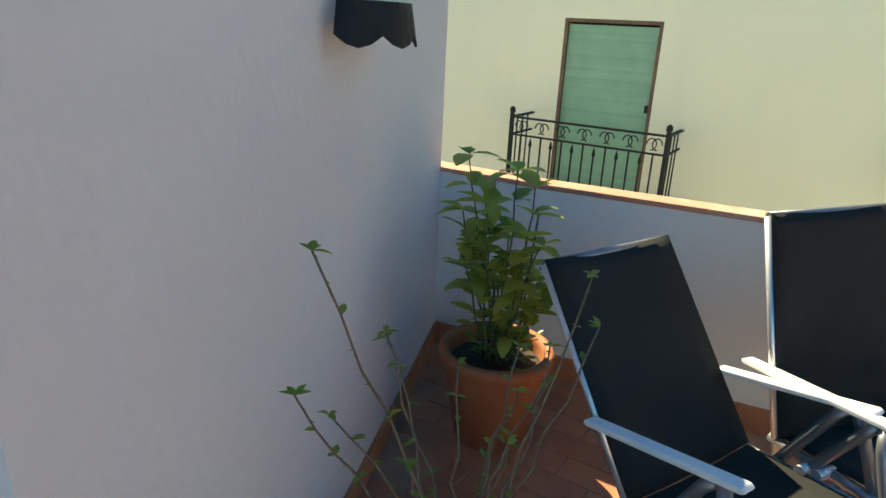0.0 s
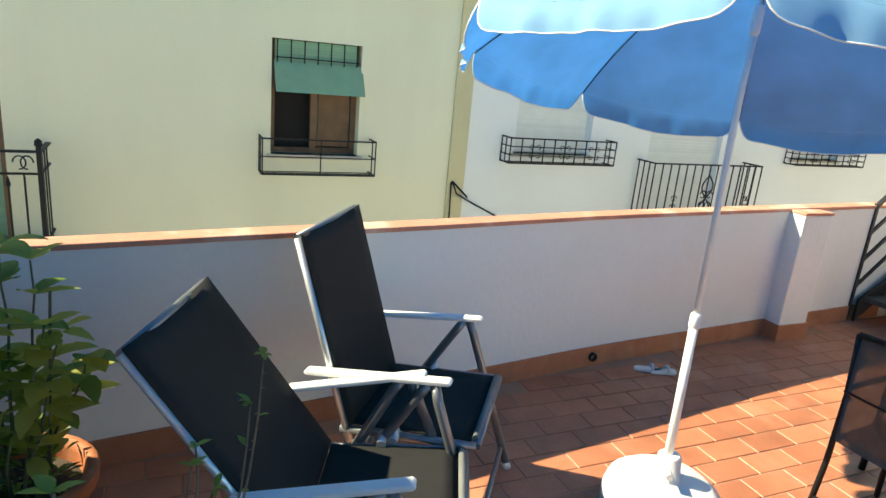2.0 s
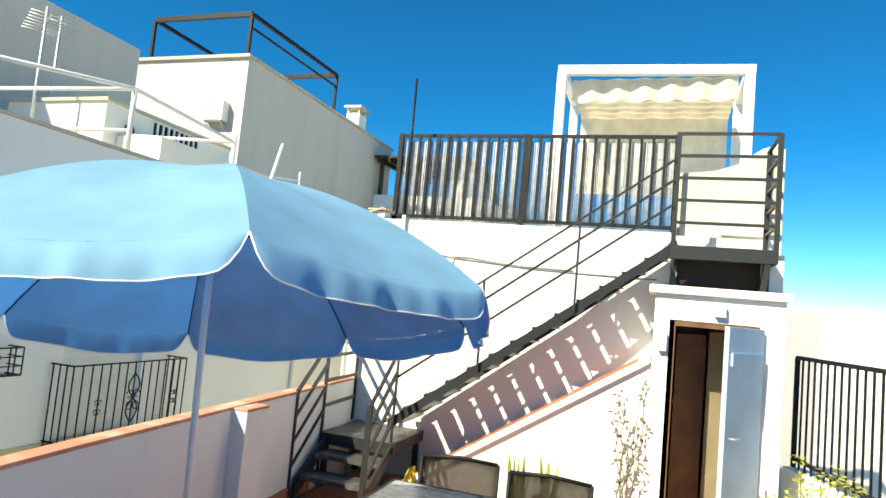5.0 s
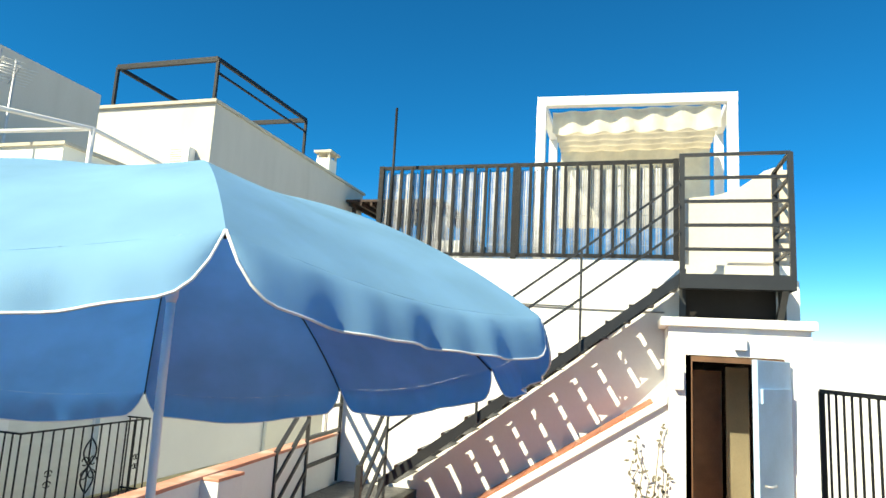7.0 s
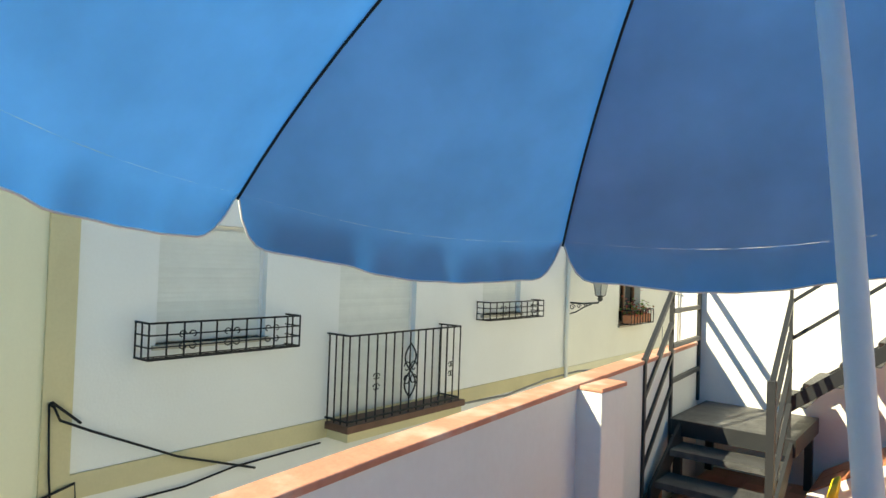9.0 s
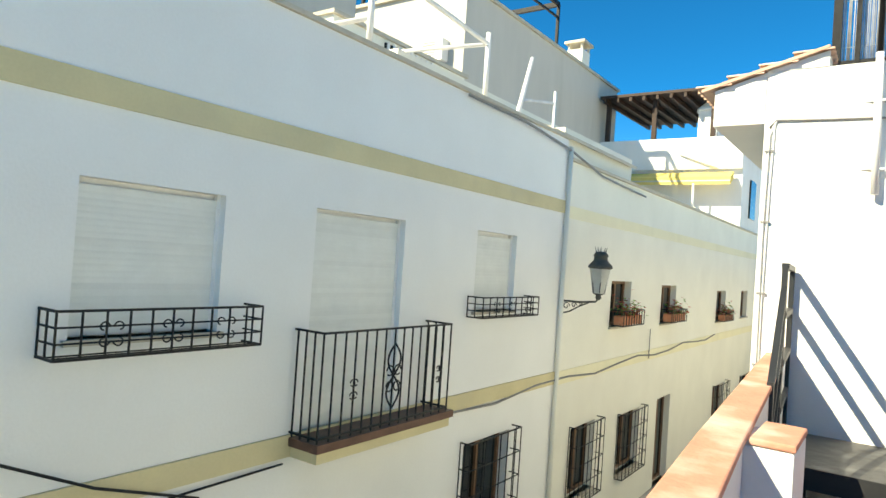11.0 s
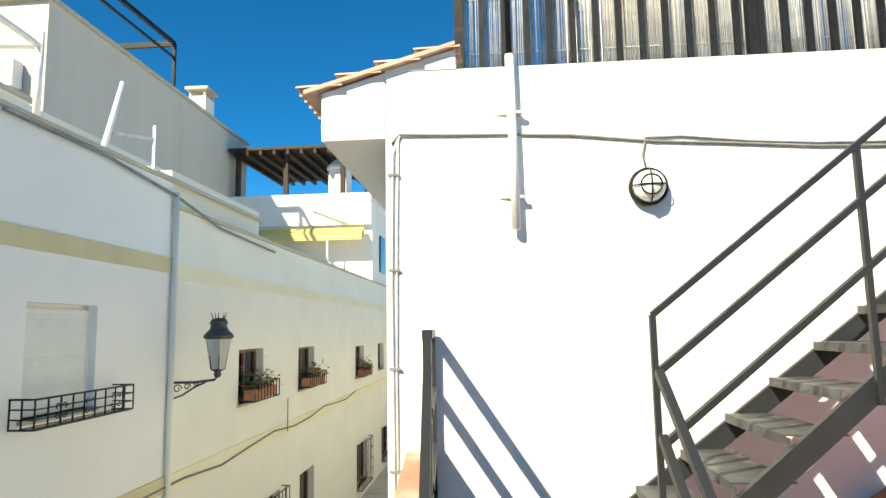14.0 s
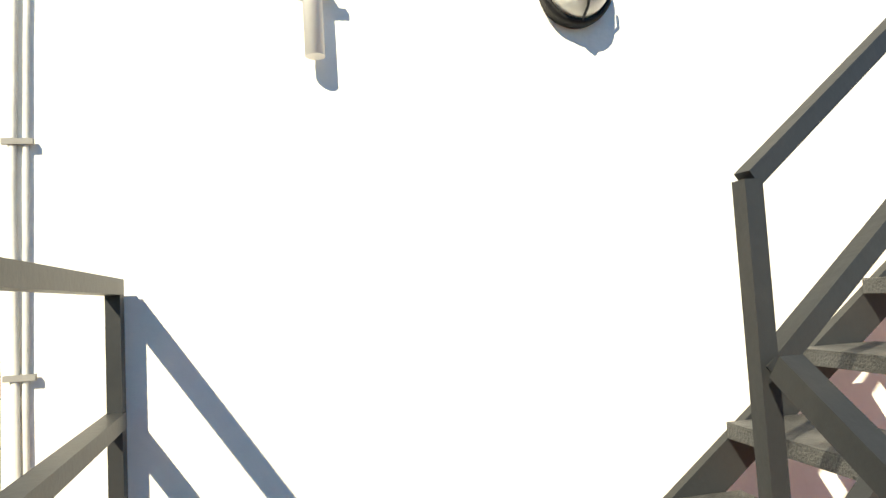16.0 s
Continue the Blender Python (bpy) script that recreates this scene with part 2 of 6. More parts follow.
YELLOW = mat("yellow_plastic", (0.75, 0.55, 0.04), 0.45, 0.1, 10, 80, 0.1)
BLUE_DOOR = mat("pale_blue_door", (0.40, 0.57, 0.73), 0.5, 0.1, 4, 60, 0.15, stain=(0.35, 0.42, 0.46), stain_amt=0.4)
# near-black card colour: the shade of unlit rooms and gaps is painted in
SHADE_CARD = mat("shade_black", (0.016, 0.014, 0.013), 0.9, 0.2, 3, 40, 0.1)
OLIVE = mat("olive_board", (0.20, 0.17, 0.11), 0.7, 0.15, 4, 60, 0.2)
BOARD = mat("beige_board", (0.55, 0.46, 0.36), 0.7, 0.15, 4, 60, 0.2, stain=(0.4, 0.3, 0.2), stain_amt=0.6)
CABLE = mat("grey_cable", (0.22, 0.22, 0.22), 0.6, 0.2, 20, 100, 0.1)
CABLE_WHITE = mat("white_cable", (0.62, 0.62, 0.60), 0.6, 0.1, 20, 100, 0.1)
SEA = mat("sea", (0.03, 0.09, 0.16), 0.25, 0.15, 0.02, 0.5, 0.3)


# ---- building helpers ----
def box(bm, x0, x1, y0, y1, z0, z1, bevel=0.0):
    vs = [bm.verts.new((x, y, z)) for x in (x0, x1) for y in (y0, y1) for z in (z0, z1)]
    fs = [bm.faces.new([vs[i] for i in q]) for q in ((0, 1, 3, 2), (4, 6, 7, 5), (0, 4, 5, 1), (2, 3, 7, 6), (0, 2, 6, 4), (1, 5, 7, 3))]
    if bevel:
        es = {e for f in fs for e in f.edges}
        bmesh.ops.bevel(bm, geom=list(es), offset=bevel, segments=2, profile=0.6, affect="EDGES")
    return bm


def boxes(*specs, bevel=0.0):
    bm = bmesh.new()
    for s in specs:
        box(bm, *s, bevel=bevel)
    return bm


def bar(bm, a, b, w=0.03, h=None, up=(0, 0, 1)):
    """A square bar from a to b."""
    a, b = Vector(a), Vector(b)
    d = (b - a).normalized()
    up = Vector(up)
    if abs(d.dot(up)) > 0.98:
        up = Vector((1, 0, 0))
    s = d.cross(up).normalized() * w / 2
    u = s.cross(d).normalized() * (h or w) / 2
    ring = [[bm.verts.new(p + i * s + j * u) for i, j in ((-1, -1), (1, -1), (1, 1), (-1, 1))] for p in (a, b)]
    for i in range(4):
        bm.faces.new((ring[0][i], ring[0][(i + 1) % 4], ring[1][(i + 1) % 4], ring[1][i]))
    bm.faces.new(ring[0][::-1])
    bm.faces.new(ring[1])
    return bm


def bars(specs, w=0.03, h=None):
    bm = bmesh.new()
    for a, b in specs:
        bar(bm, a, b, w, h)
    return bm


def tube(bm, pts, r=0.01, n=8, r_end=None, caps=True):
    """A round tube along points; r_end tapers it."""
    pts = [Vector(p) for p in pts]
    rings, ref = [], None
    for i, p in enumerate(pts):
        d = (pts[min(i + 1, len(pts) - 1)] - pts[max(i - 1, 0)]).normalized()
        if ref is None:
            ref = d.orthogonal().normalized()
        ref = (ref - d * ref.dot(d)).normalized()
        s = d.cross(ref)
        k = r + ((r_end if r_end is not None else r) - r) * i / (len(pts) - 1)
        rings.append([bm.verts.new(p + k * (math.cos(a) * ref + math.sin(a) * s)) for a in (2 * math.pi * j / n for j in range(n))])
    for q, w in zip(rings, rings[1:]):
        for j in range(n):
            f = bm.faces.new((q[j], q[(j + 1) % n], w[(j + 1) % n], w[j]))
            f.smooth = True
    if caps:
        bm.faces.new(rings[0][::-1])
        bm.faces.new(rings[-1])
    return bm


def tubes(specs, r=0.01, n=8, r_end=None):
    bm = bmesh.new()
    for pts in specs:
        tube(bm, pts, r, n, r_end)
    return bm


def lathe(bm, profile, n=24, centre=(0, 0, 0), closed=True):
    """A turned shape from (radius, height) pairs."""
    c = Vector(centre)
    rings = [[bm.verts.new(c + Vector((r * math.cos(2 * math.pi * j / n), r * math.sin(2 * math.pi * j / n), z))) for j in range(n)] for r, z in profile]
    for q, w in zip(rings, rings[1:]):
        for j in range(n):
            f = bm.faces.new((q[j], q[(j + 1) % n], w[(j + 1) % n], w[j]))
            f.smooth = True
    if closed:
        bm.faces.new(rings[0][::-1])
        bm.faces.new(rings[-1])
    return bm


def prism(pts, axis, a, b, bm=None):
    """A flat outline drawn out along an axis from a to b."""
    bm = bm or bmesh.new()

    def v(p, t):
        return {"x": (t, p[0], p[1]), "y": (p[0], t, p[1]), "z": (p[0], p[1], t)}[axis]
    r0, r1 = [bm.verts.new(v(p, a)) for p in pts], [bm.verts.new(v(p, b)) for p in pts]
    n = len(pts)
    for i in range(n):
        bm.faces.new((r0[i], r0[(i + 1) % n], r1[(i + 1) % n], r1[i]))
    bm.faces.new(r0[::-1])
    bm.faces.new(r1)
    return bm


def wall_x(x0, x1, y0, y1, z0, z1, holes):
    """A wall between x0 and x1 with openings (ya, yb, za, zb) that go through it."""
    bm = bmesh.new()
    ys = sorted({y0, y1, *[v for h in holes for v in h[:2]]})
    for a, b in zip(ys, ys[1:]):
        cut = sorted((h[2], h[3]) for h in holes if h[0] <= a + 1e-6 and h[1] >= b - 1e-6)
        z = z0
        for lo, hi in cut:
            if lo > z + 1e-6:
                box(bm, x0, x1, a, b, z, lo)
            z = max(z, hi)
        if z < z1 - 1e-6:
            box(bm, x0, x1, a, b, z, z1)
    bmesh.ops.remove_doubles(bm, verts=bm.verts, dist=1e-5)
    return bm


def mesh_ob(name, bm, material, bevel=0.0):
    bmesh.ops.recalc_face_normals(bm, faces=bm.faces)
    me = bpy.data.meshes.new(name)
    bm.to_mesh(me)
    bm.free()
    me.materials.append(material)
    ob = new(name, me)
    if bevel:
        md = ob.modifiers.new("bevel", "BEVEL")
        md.width, md.segments, md.limit_method = bevel, 2, "ANGLE"
    return ob


def thing(name, label, category, group="", at=(0, 0, 0), rz=0.0):
    ob = new(name)
    ob.matrix_basis = pose(*at, 0, 0, rz)
    ob.empty_display_size = 0.1
    return tagged(ob, label, category, group)


def part(name, bm, material, parent, label="", bevel=0.0, move=None):
    ob = mesh_ob(name, bm, material, bevel)
    ob.parent = parent
    if move is not None:
        ob.matrix_basis = move
    if label:
        tagged(ob, label)
    return ob


def struct(name, bm, material, label, category, bevel=0.0):
    return tagged(mesh_ob(name, bm, material, bevel), label, category, "", "structure")


# ---- terrace: floor, parapet, walls ----
G = -0.07                    # terrace floor
PZ = G + 0.955               # top of the parapet
FX = -4.20                   # facades across the street
STREET = -3.7

ground = struct("ground", boxes((-400, 400, -300, 900, STREET - 0.4, STREET)), EARTH, "dry earthy ground around the village", "ground")
road = struct("road", boxes((FX - 0.2, 0.1, -30, 60, STREET - 0.1, STREET + 0.006)), ASPHALT, "narrow grey paved village street", "road")
floor = struct("floor", boxes((-0.15, 5.6, -4.2, 6.95, G - 0.25, G - 0.0045)), GROUT, "terracotta tiled roof terrace floor", "floor")

PLINE = [(0.60, -4.2), (0.46, -0.2), (0.31, 1.0), (0.235, 1.6), (0.18, 2.0), (0.13, 2.35), (0.095, 2.6), (0.05, 3.0), (0.015, 3.4), (-0.02, 3.8), (-0.065, 4.3), (-0.27, 6.9)]


def px_at(y):
    """The parapet's inner face, which bends slightly towards the street."""
    return float(np.interp(y, [p[1] for p in PLINE], [p[0] for p in PLINE]))


def along(d0, d1, z0, z1, pts=PLINE):
    """A wall strip that follows the parapet, from d0 to d1 inside its face."""
    return prism([(x + d1, y) for x, y in pts] + [(x + d0, y) for x, y in pts[::-1]], "z", z0, z1)


parapet = struct("wall_parapet", along(-0.095, 0.0, STREET, PZ - 0.025), PLASTER_LIME, "limewashed white plastered terrace parapet in shade", "parapet wall")
part("coping", along(-0.115, 0.008, PZ - 0.025, PZ), COPING, parapet, "worn salmon painted coping", bevel=0.006)
PY0, PY1 = 4.42, 4.70
q0, q1 = px_at(PY0) - 0.02, px_at(PY0) + 0.13
pillar = struct("wall_pillar", boxes((q0, q1, PY0, PY1, G, PZ - 0.026), bevel=0.01), PLASTER_LIME, "short plastered pillar against the parapet", "pillar")
part("coping", boxes((px_at(PY0) + 0.014, q1 + 0.003, PY0 - 0.003, PY1 + 0.003, PZ - 0.025, PZ - 0.004), bevel=0.006), COPING, pillar)
s1 = struct("baseboard", along(0.0, 0.014, G - 0.01, G + 0.12, [(px_at(y), y) for y in (-0.7, -0.2, 1.0, 1.6, 2.0, 2.35, 2.6, 3.0, 3.4, 3.8, PY0 - 0.015)]), TERRACOTTA, "terracotta skirting tiles along the parapet", "skirting")
struct("baseboard_far", along(0.0, 0.014, G - 0.01, G + 0.12, [(px_at(y), y) for y in (PY1 + 0.015, 5.9)]), TERRACOTTA, "terracotta skirting tiles along the parapet", "skirting")
struct("baseboard_pillar", boxes((q0 + 0.02, q1 + 0.014, PY0 - 0.014, PY0, G - 0.01, G + 0.12), (q0 + 0.02, q1 + 0.014, PY1, PY1 + 0.014, G - 0.01, G + 0.12), (q1, q1 + 0.014, PY0, PY1, G - 0.01, G + 0.12)),
       TERRACOTTA, "terracotta skirting tiles round the pillar", "skirting")
drain = mesh_ob("drain_pipe", lathe(bmesh.new(), [(0.028, 0), (0.028, 0.03), (0.02, 0.03), (0.02, 0.005)], 16), IRON)
drain.matrix_basis = pose(px_at(2.78) + 0.006, 2.78, G + 0.06, 0, 90, 0)
tagged(drain, "dark round drain outlet in the terracotta skirting", "drain")

# the house wall that the walk starts beside, at a slant
WA, WB = Vector((0.475, -0.72, 0)), Vector((2.85, 0.20, 0))
wd = (WB - WA).normalized()
wn_ = Vector((-wd.y, wd.x, 0))
hb = bmesh.new()
outline = [WA, WB, WB + Vector((0.10, -0.45, 0)), Vector((5.6, -0.4, 0)), Vector((5.6, -4.2, 0)), Vector((0.58, -4.2, 0))]
prism([(p.x, p.y) for p in outline], "z", STREET, 2.15, hb)
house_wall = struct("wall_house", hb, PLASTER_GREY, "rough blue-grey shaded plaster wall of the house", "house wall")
sk = bmesh.new()
prism([(p.x, p.y) for p in (WA + wn_ * 0.001, WB, WB + wn_ * 0.015, WA + wn_ * 0.015)], "z", G - 0.01, G + 0.10, sk)
struct("baseboard_house", sk, TERRACOTTA, "terracotta skirting along the house wall", "skirting")

# the sunlit end wall with the roof terrace on top
end = boxes((-0.47, 2.98, 6.90, 7.10, STREET, 2.50), (2.98, 3.70, 6.90, 7.10, 1.82, 2.50), (3.70, 3.90, 6.90, 7.10, STREET, 2.50), (2.98, 3.70, 6.90, 7.10, STREET, G - 0.012),
            (-0.47, 2.93, 6.90, 7.10, 2.50, 2.66))
bmesh.ops.remove_doubles(end, verts=end.verts, dist=1e-5)
wall_end = struct("wall_end", end, PLASTER_WHITE, "bright sunlit white plastered end wall", "wall")
side = bmesh.new()
box(side, -0.47, -0.27, 7.10, 12.5, STREET, 2.66)
box(side, 3.7, 3.9, 7.10, 12.5, STREET, 2.66)
box(side, -0.27, 3.7, 12.3, 12.5, STREET, 2.66)
struct("wall_end_sides", side, PLASTER_WHITE, "white plastered side walls of the end house", "wall")
struct("ceiling_end_house", boxes((-0.27, 3.7, 7.10, 12.3, 2.50, 2.66)), BEIGE_WALL, "flat roof terrace slab of the end house", "roof slab")
over = bmesh.new()
prism([(-0.78, 2.33), (-0.472, 2.33), (-0.472, 2.655), (-0.78, 2.565)], "y", 6.895, 10.5, over)
prism([(-0.47, 2.6605), (-0.13, 2.6605), (-0.13, 2.758), (-0.47, 2.664)], "y", 6.895, 7.08, over)
struct("wall_overhang", over, PLASTER_WHITE, "white plastered eave box jutting over the street", "eave")
roof = struct("roof_eave", prism([(-0.86, 2.555), (-0.13, 2.765), (-0.13, 2.785), (-0.86, 2.575)], "y", 6.86, 10.5), ROOF_TILE, "sloping terracotta roof tile edge over the street", "tiled roof")
half = bmesh.new()
n_t = 6
for k in range(n_t):
    a0, a1 = math.pi * k / n_t, math.pi * (k + 1) / n_t
    q = []
    for a in (a0, a1):
        for rr in (0.062, 0.05):
            q.append((rr * math.cos(a), rr * math.sin(a)))
    lo = [half.verts.new((p[0] * 0.9, 0.0, p[1] * 0.9)) for p in q]
    hi = [half.verts.new((p[0] * 1.05, 0.30, p[1] * 1.05)) for p in q]
    half.faces.new((lo[0], lo[2], hi[2], hi[0]))
    half.faces.new((lo[1], hi[1], hi[3], lo[3]))
    half.faces.new((lo[0], lo[1], lo[3], lo[2]))
    half.faces.new((hi[0], hi[2], hi[3], hi[1]))
bmesh.ops.recalc_face_normals(half, faces=half.faces)
tile_me = bpy.data.meshes.new("roof_tile")
half.to_mesh(tile_me)
half.free()
tile_me.materials.append(ROOF_TILE)
for row in range(4):
    for col in range(18):
        t_ob = new("roof_tile", tile_me)
        t_ob.parent = roof
        t_ob.matrix_basis = pose(-0.90 + 0.19 * row, 6.90 + 0.085 * col, 2.578 + 0.0545 * row, 0, -16, -90) @ Matrix.Diagonal((0.68, 0.75, 0.5, 1))

# ---- hut under the upper landing ----
HY = 6.30                    # front of the store and of the wedge beside it
hut = bmesh.new()
box(hut, 2.80, 2.97, HY, 6.895, G, 2.04)
box(hut, 3.646, 3.834, HY, 6.895, G, 2.04)
box(hut, 2.97, 3.646, HY, 6.895, 1.813, 2.04)
struct("wall_hut", hut, PLASTER_WHITE, "white plastered front of a small store under the landing", "wall")
struct("trim_hut", boxes((2.744, 3.872, HY - 0.05, 6.895, 2.042, 2.114), bevel=0.01), PLASTER_WHITE, "white projecting slab above the store doorway", "slab")


def wedge_z(x):
    """Top of the sloping ledge under the stair."""
    return 0.42 + 0.657 * (x - 1.14)


struct("wall_wedge", prism([(0.62, G), (2.797, G), (2.797, wedge_z(2.797) - 0.085), (0.62, wedge_z(0.62) - 0.085)], "y", HY + 0.03, 6.895), PLASTER_WHITE,
       "white plastered wedge wall under the steel stair", "wall")
ledge = struct("trim_ledge", prism([(0.60, wedge_z(0.60) - 0.083), (2.797, wedge_z(2.797) - 0.083), (2.797, wedge_z(2.797) - 0.014), (0.60, wedge_z(0.60) - 0.014)], "y", HY - 0.012, 6.894),
               PLASTER_WHITE, "sloping white ledge slab with terracotta tiles on top", "ledge", bevel=0.006)
lt = bmesh.new()
box(lt, 0.003, 0.245, 0.003, 0.285, -0.012, 0.0)
bmesh.ops.recalc_face_normals(lt, faces=lt.faces)
ledge_me = bpy.data.meshes.new("ledge_tile")
lt.to_mesh(ledge_me)
lt.free()
ledge_me.materials.append(TILE)
for i in range(10):
    for j in range(2):
        lo_ = new("ledge_tile", ledge_me)
        lo_.parent = ledge
        lo_.matrix_basis = pose(0.61 + 0.2075 * i, HY - 0.006 + 0.29 * j, wedge_z(0.61 + 0.2075 * i), 0, -math.degrees(math.atan(0.657)), 0)
struct("floor_store", boxes((-0.27, 3.7, 7.10, 12.3, -0.3, G - 0.02)), GROUT, "dusty store floor", "floor")


# ---- facades across the street ----
def facade_holes(win):
    return [(y - w / 2, y + w / 2, a, b) for y, w, a, b in win]


YEL = [(1.95, 0.98, 0.52, 1.74), (-1.56, 1.12, -0.40, 1.66), (-4.9, 1.0, 0.52, 1.74)]
WHI = [(5.07, 1.15, 0.62, 1.72), (7.32, 1.34, -0.40, 1.73), (10.03, 1.06, 0.68, 1.74)]
WHI_LOW = [(10.1, 1.2, -2.3, -1.05), (5.2, 1.1, -2.2, -1.0), (7.3, 1.0, -3.69, -1.5)]
CRE = [(15.05, 1.15, 0.25, 1.14), (18.4, 1.25, 0.18, 1.08), (24.2, 1.3, 0.0, 0.95), (28.0, 1.2, 0.0, 0.95), (31.0, 1.1, 0.0, 0.95)]
CRE_LOW = [(13.5, 1.1, -2.7, -1.45), (16.0, 1.3, -2.8, -1.6), (18.5, 1.1, -3.69, -1.62), (24.6, 1.6, -3.3, -2.05), (29.0, 1.8, -3.3, -2.2)]

wy = struct("wall_yellow_facade", wall_x(FX - 0.3, FX, -12, 3.60, STREET, 2.50, facade_holes(YEL)), PLASTER_YELLOW,
            "pale yellow plastered house facade in shade", "facade")
wp = struct("wall_pilaster", boxes((FX - 0.3, FX + 0.03, 3.60, 3.82, STREET, 3.40)), OCHRE, "ochre painted corner pilaster between the houses", "pilaster")
ww = struct("wall_white_facade", wall_x(FX - 0.3, FX, 3.82, 12.10, STREET, 3.42, facade_holes(WHI + WHI_LOW)), PLASTER_PALE,
            "pale white plastered house facade in shade", "facade")
wc = struct("wall_cream_facade", wall_x(FX - 0.3, FX - 0.01, 12.10, 33.0, STREET, 3.10, facade_holes(CRE + CRE_LOW)), PLASTER_CREAM,
            "cream plastered house facade along the street", "facade")
struct("trim_band", boxes((FX, FX + 0.02, 3.82, 12.10, 2.22, 2.42)), OCHRE, "ochre painted band high on the white facade", "painted band")
struct("trim_band_low", boxes((FX, FX + 0.03, 3.82, 12.10, -0.56, -0.36)), OCHRE, "ochre painted band between the storeys", "painted band")
struct("trim_band_cream", boxes((FX - 0.01, FX + 0.008, 12.14, 33.0, 2.16, 2.36)), PLASTER_YELLOW, "pale yellow band on the cream facade", "painted band")
struct("trim_band_cream_low", boxes((FX - 0.01, FX + 0.012, 12.14, 33.0, -0.60, -0.38)), PLASTER_YELLOW, "pale yellow band between the storeys", "painted band")
down = bmesh.new()
tube(down, [(FX + 0.05, 12.10, 3.3), (FX + 0.05, 12.10, STREET)], 0.04, 10)
dp = mesh_ob("downpipe", down, PLASTER_CREAM)
tagged(dp, "painted rain downpipe between two facades", "downpipe")

# eaves, roofs and the parts behind the street fronts
eave = bmesh.new()
box(eave, FX - 0.3, FX + 0.16, -12, 3.60, 2.50, 2.56)
box(eave, FX - 0.3, FX + 0.24, -12, 3.70, 2.56, 2.62)
struct("trim_eave", eave, PLASTER_CREAM, "moulded eave cornice of the yellow house", "cornice")
gut = bmesh.new()
tube(gut, [(FX + 0.28, -12, 2.62), (FX + 0.28, 3.7, 2.60)], 0.05, 10)
tagged(mesh_ob("gutter", gut, STONE), "weathered gutter along the yellow house eave", "gutter")
up = struct("wall_upper_storey", boxes((FX - 3.0, FX - 0.15, -12, 3.82, 2.62, 5.2)), BEIGE_WALL, "weathered beige upper wall above the eave", "wall")
struct("roof_white_house", boxes((FX - 6.0, FX - 0.3, 3.82, 12.10, 3.2, 3.32)), BEIGE_WALL, "flat roof terrace of the white house", "roof")
struct("trim_coping_white", boxes((FX - 0.32, FX + 0.04, 3.82, 12.12, 3.42, 3.47), bevel=0.01), STONE, "weathered coping on the white house", "coping")
struct("roof_cream_house", boxes((FX - 6.0, FX - 0.3, 12.10, 33.0, 2.8, 2.95)), BEIGE_WALL, "flat roof of the cream house", "roof")
cop = bmesh.new()
box(cop, FX - 0.34, FX + 0.05, 12.12, 33.0, 3.10, 3.15)
struct("trim_coping_cream", cop, STONE, "weathered coping on the cream house", "coping")
# step-back storey behind the roof line
struct("wall_setback", boxes((-6.6, -5.6, 9.3, 17.2, 2.95, 4.25), (-6.6, -4.7, 13.0, 16.6, 2.95, 3.85)), PLASTER_CREAM, "cream set-back roof wall of the street house", "wall")
roof_sheet = prism([(-4.55, 3.62), (-6.6, 4.45), (-6.6, 4.51), (-4.55, 3.68)], "y", 12.3, 16.5)
struct("roof_sheet", roof_sheet, STONE, "pale corrugated lean-to roof sheet", "roof")

TALL = struct("wall_tall_house", boxes((-15.0, -9.5, 16.6, 28.0, 1.0, 8.75)), BEIGE_WALL, "tall cream house behind the street", "house")
struct("trim_tall_house", boxes((-15.05, -9.42, 16.5, 28.1, 8.75, 8.85)), STONE, "coping of the tall house", "coping")
struct("wall_left_house", boxes((-16, -9.6, 4.5, 12.5, 1.0, 7.3), (-16, -12.0, 2.0, 9.0, 7.3, 9.3)), BEIGE_WALL, "cream house blocks behind the roofs", "house")

fr = thing("roof_frame", "black steel pergola frame without cover on a roof", "pergola frame")
A, B, C_, D_ = (-9.65, 16.7, 10.2), (-9.45, 22.0, 10.2), (-13.4, 16.7, 10.2), (-13.4, 22.0, 10.2)
part("beam", bars([(A, C_)], 0.10, 0.16), IRON, fr)
part("beam", bars([(B, D_)], 0.10, 0.16), IRON, fr)
part("beam", bars([(A, B)], 0.09, 0.12), IRON, fr)
part("beam", bars([(C_, D_)], 0.09, 0.12), IRON, fr)
part("beam", bars([((-9.6, 16.7, 9.75), (-9.45, 22, 9.75))], 0.06), IRON, fr)
for p in (A, B, C_, D_):
    part("post", bars([(p, (p[0], p[1], 8.85))], 0.09), IRON, fr)

ac = thing("air_conditioner", "white outdoor air conditioning unit on a house wall", "air conditioner", "", (-10.35, 16.6, 6.7))
ac_case = part("case", boxes((-0.40, 0.36, -0.32, -0.02, 0.0, 0.60), bevel=0.02), WHITE_PLASTIC, ac)
for i in range(7):
    part("grille_bar", boxes((-0.30, 0.12, -0.335, -0.322, 0.08 + i * 0.07, 0.10 + i * 0.07)), STONE, ac_case)
for x in (-0.3, 0.26):
    part("bracket", bars([((x, 0, -0.02), (x, -0.3, -0.02)), ((x, 0, -0.2), (x, -0.28, -0.02))], 0.03), GALV, ac)
chim = thing("chimney", "small cream chimney with a flat cap", "chimney")
part("shaft", boxes((-10.2, -9.6, 24.5, 25.2, 8.85, 9.50)), PLASTER_CREAM, chim)
part("cap", boxes((-10.3, -9.5, 24.4, 25.3, 9.72, 9.82)), STONE, chim)
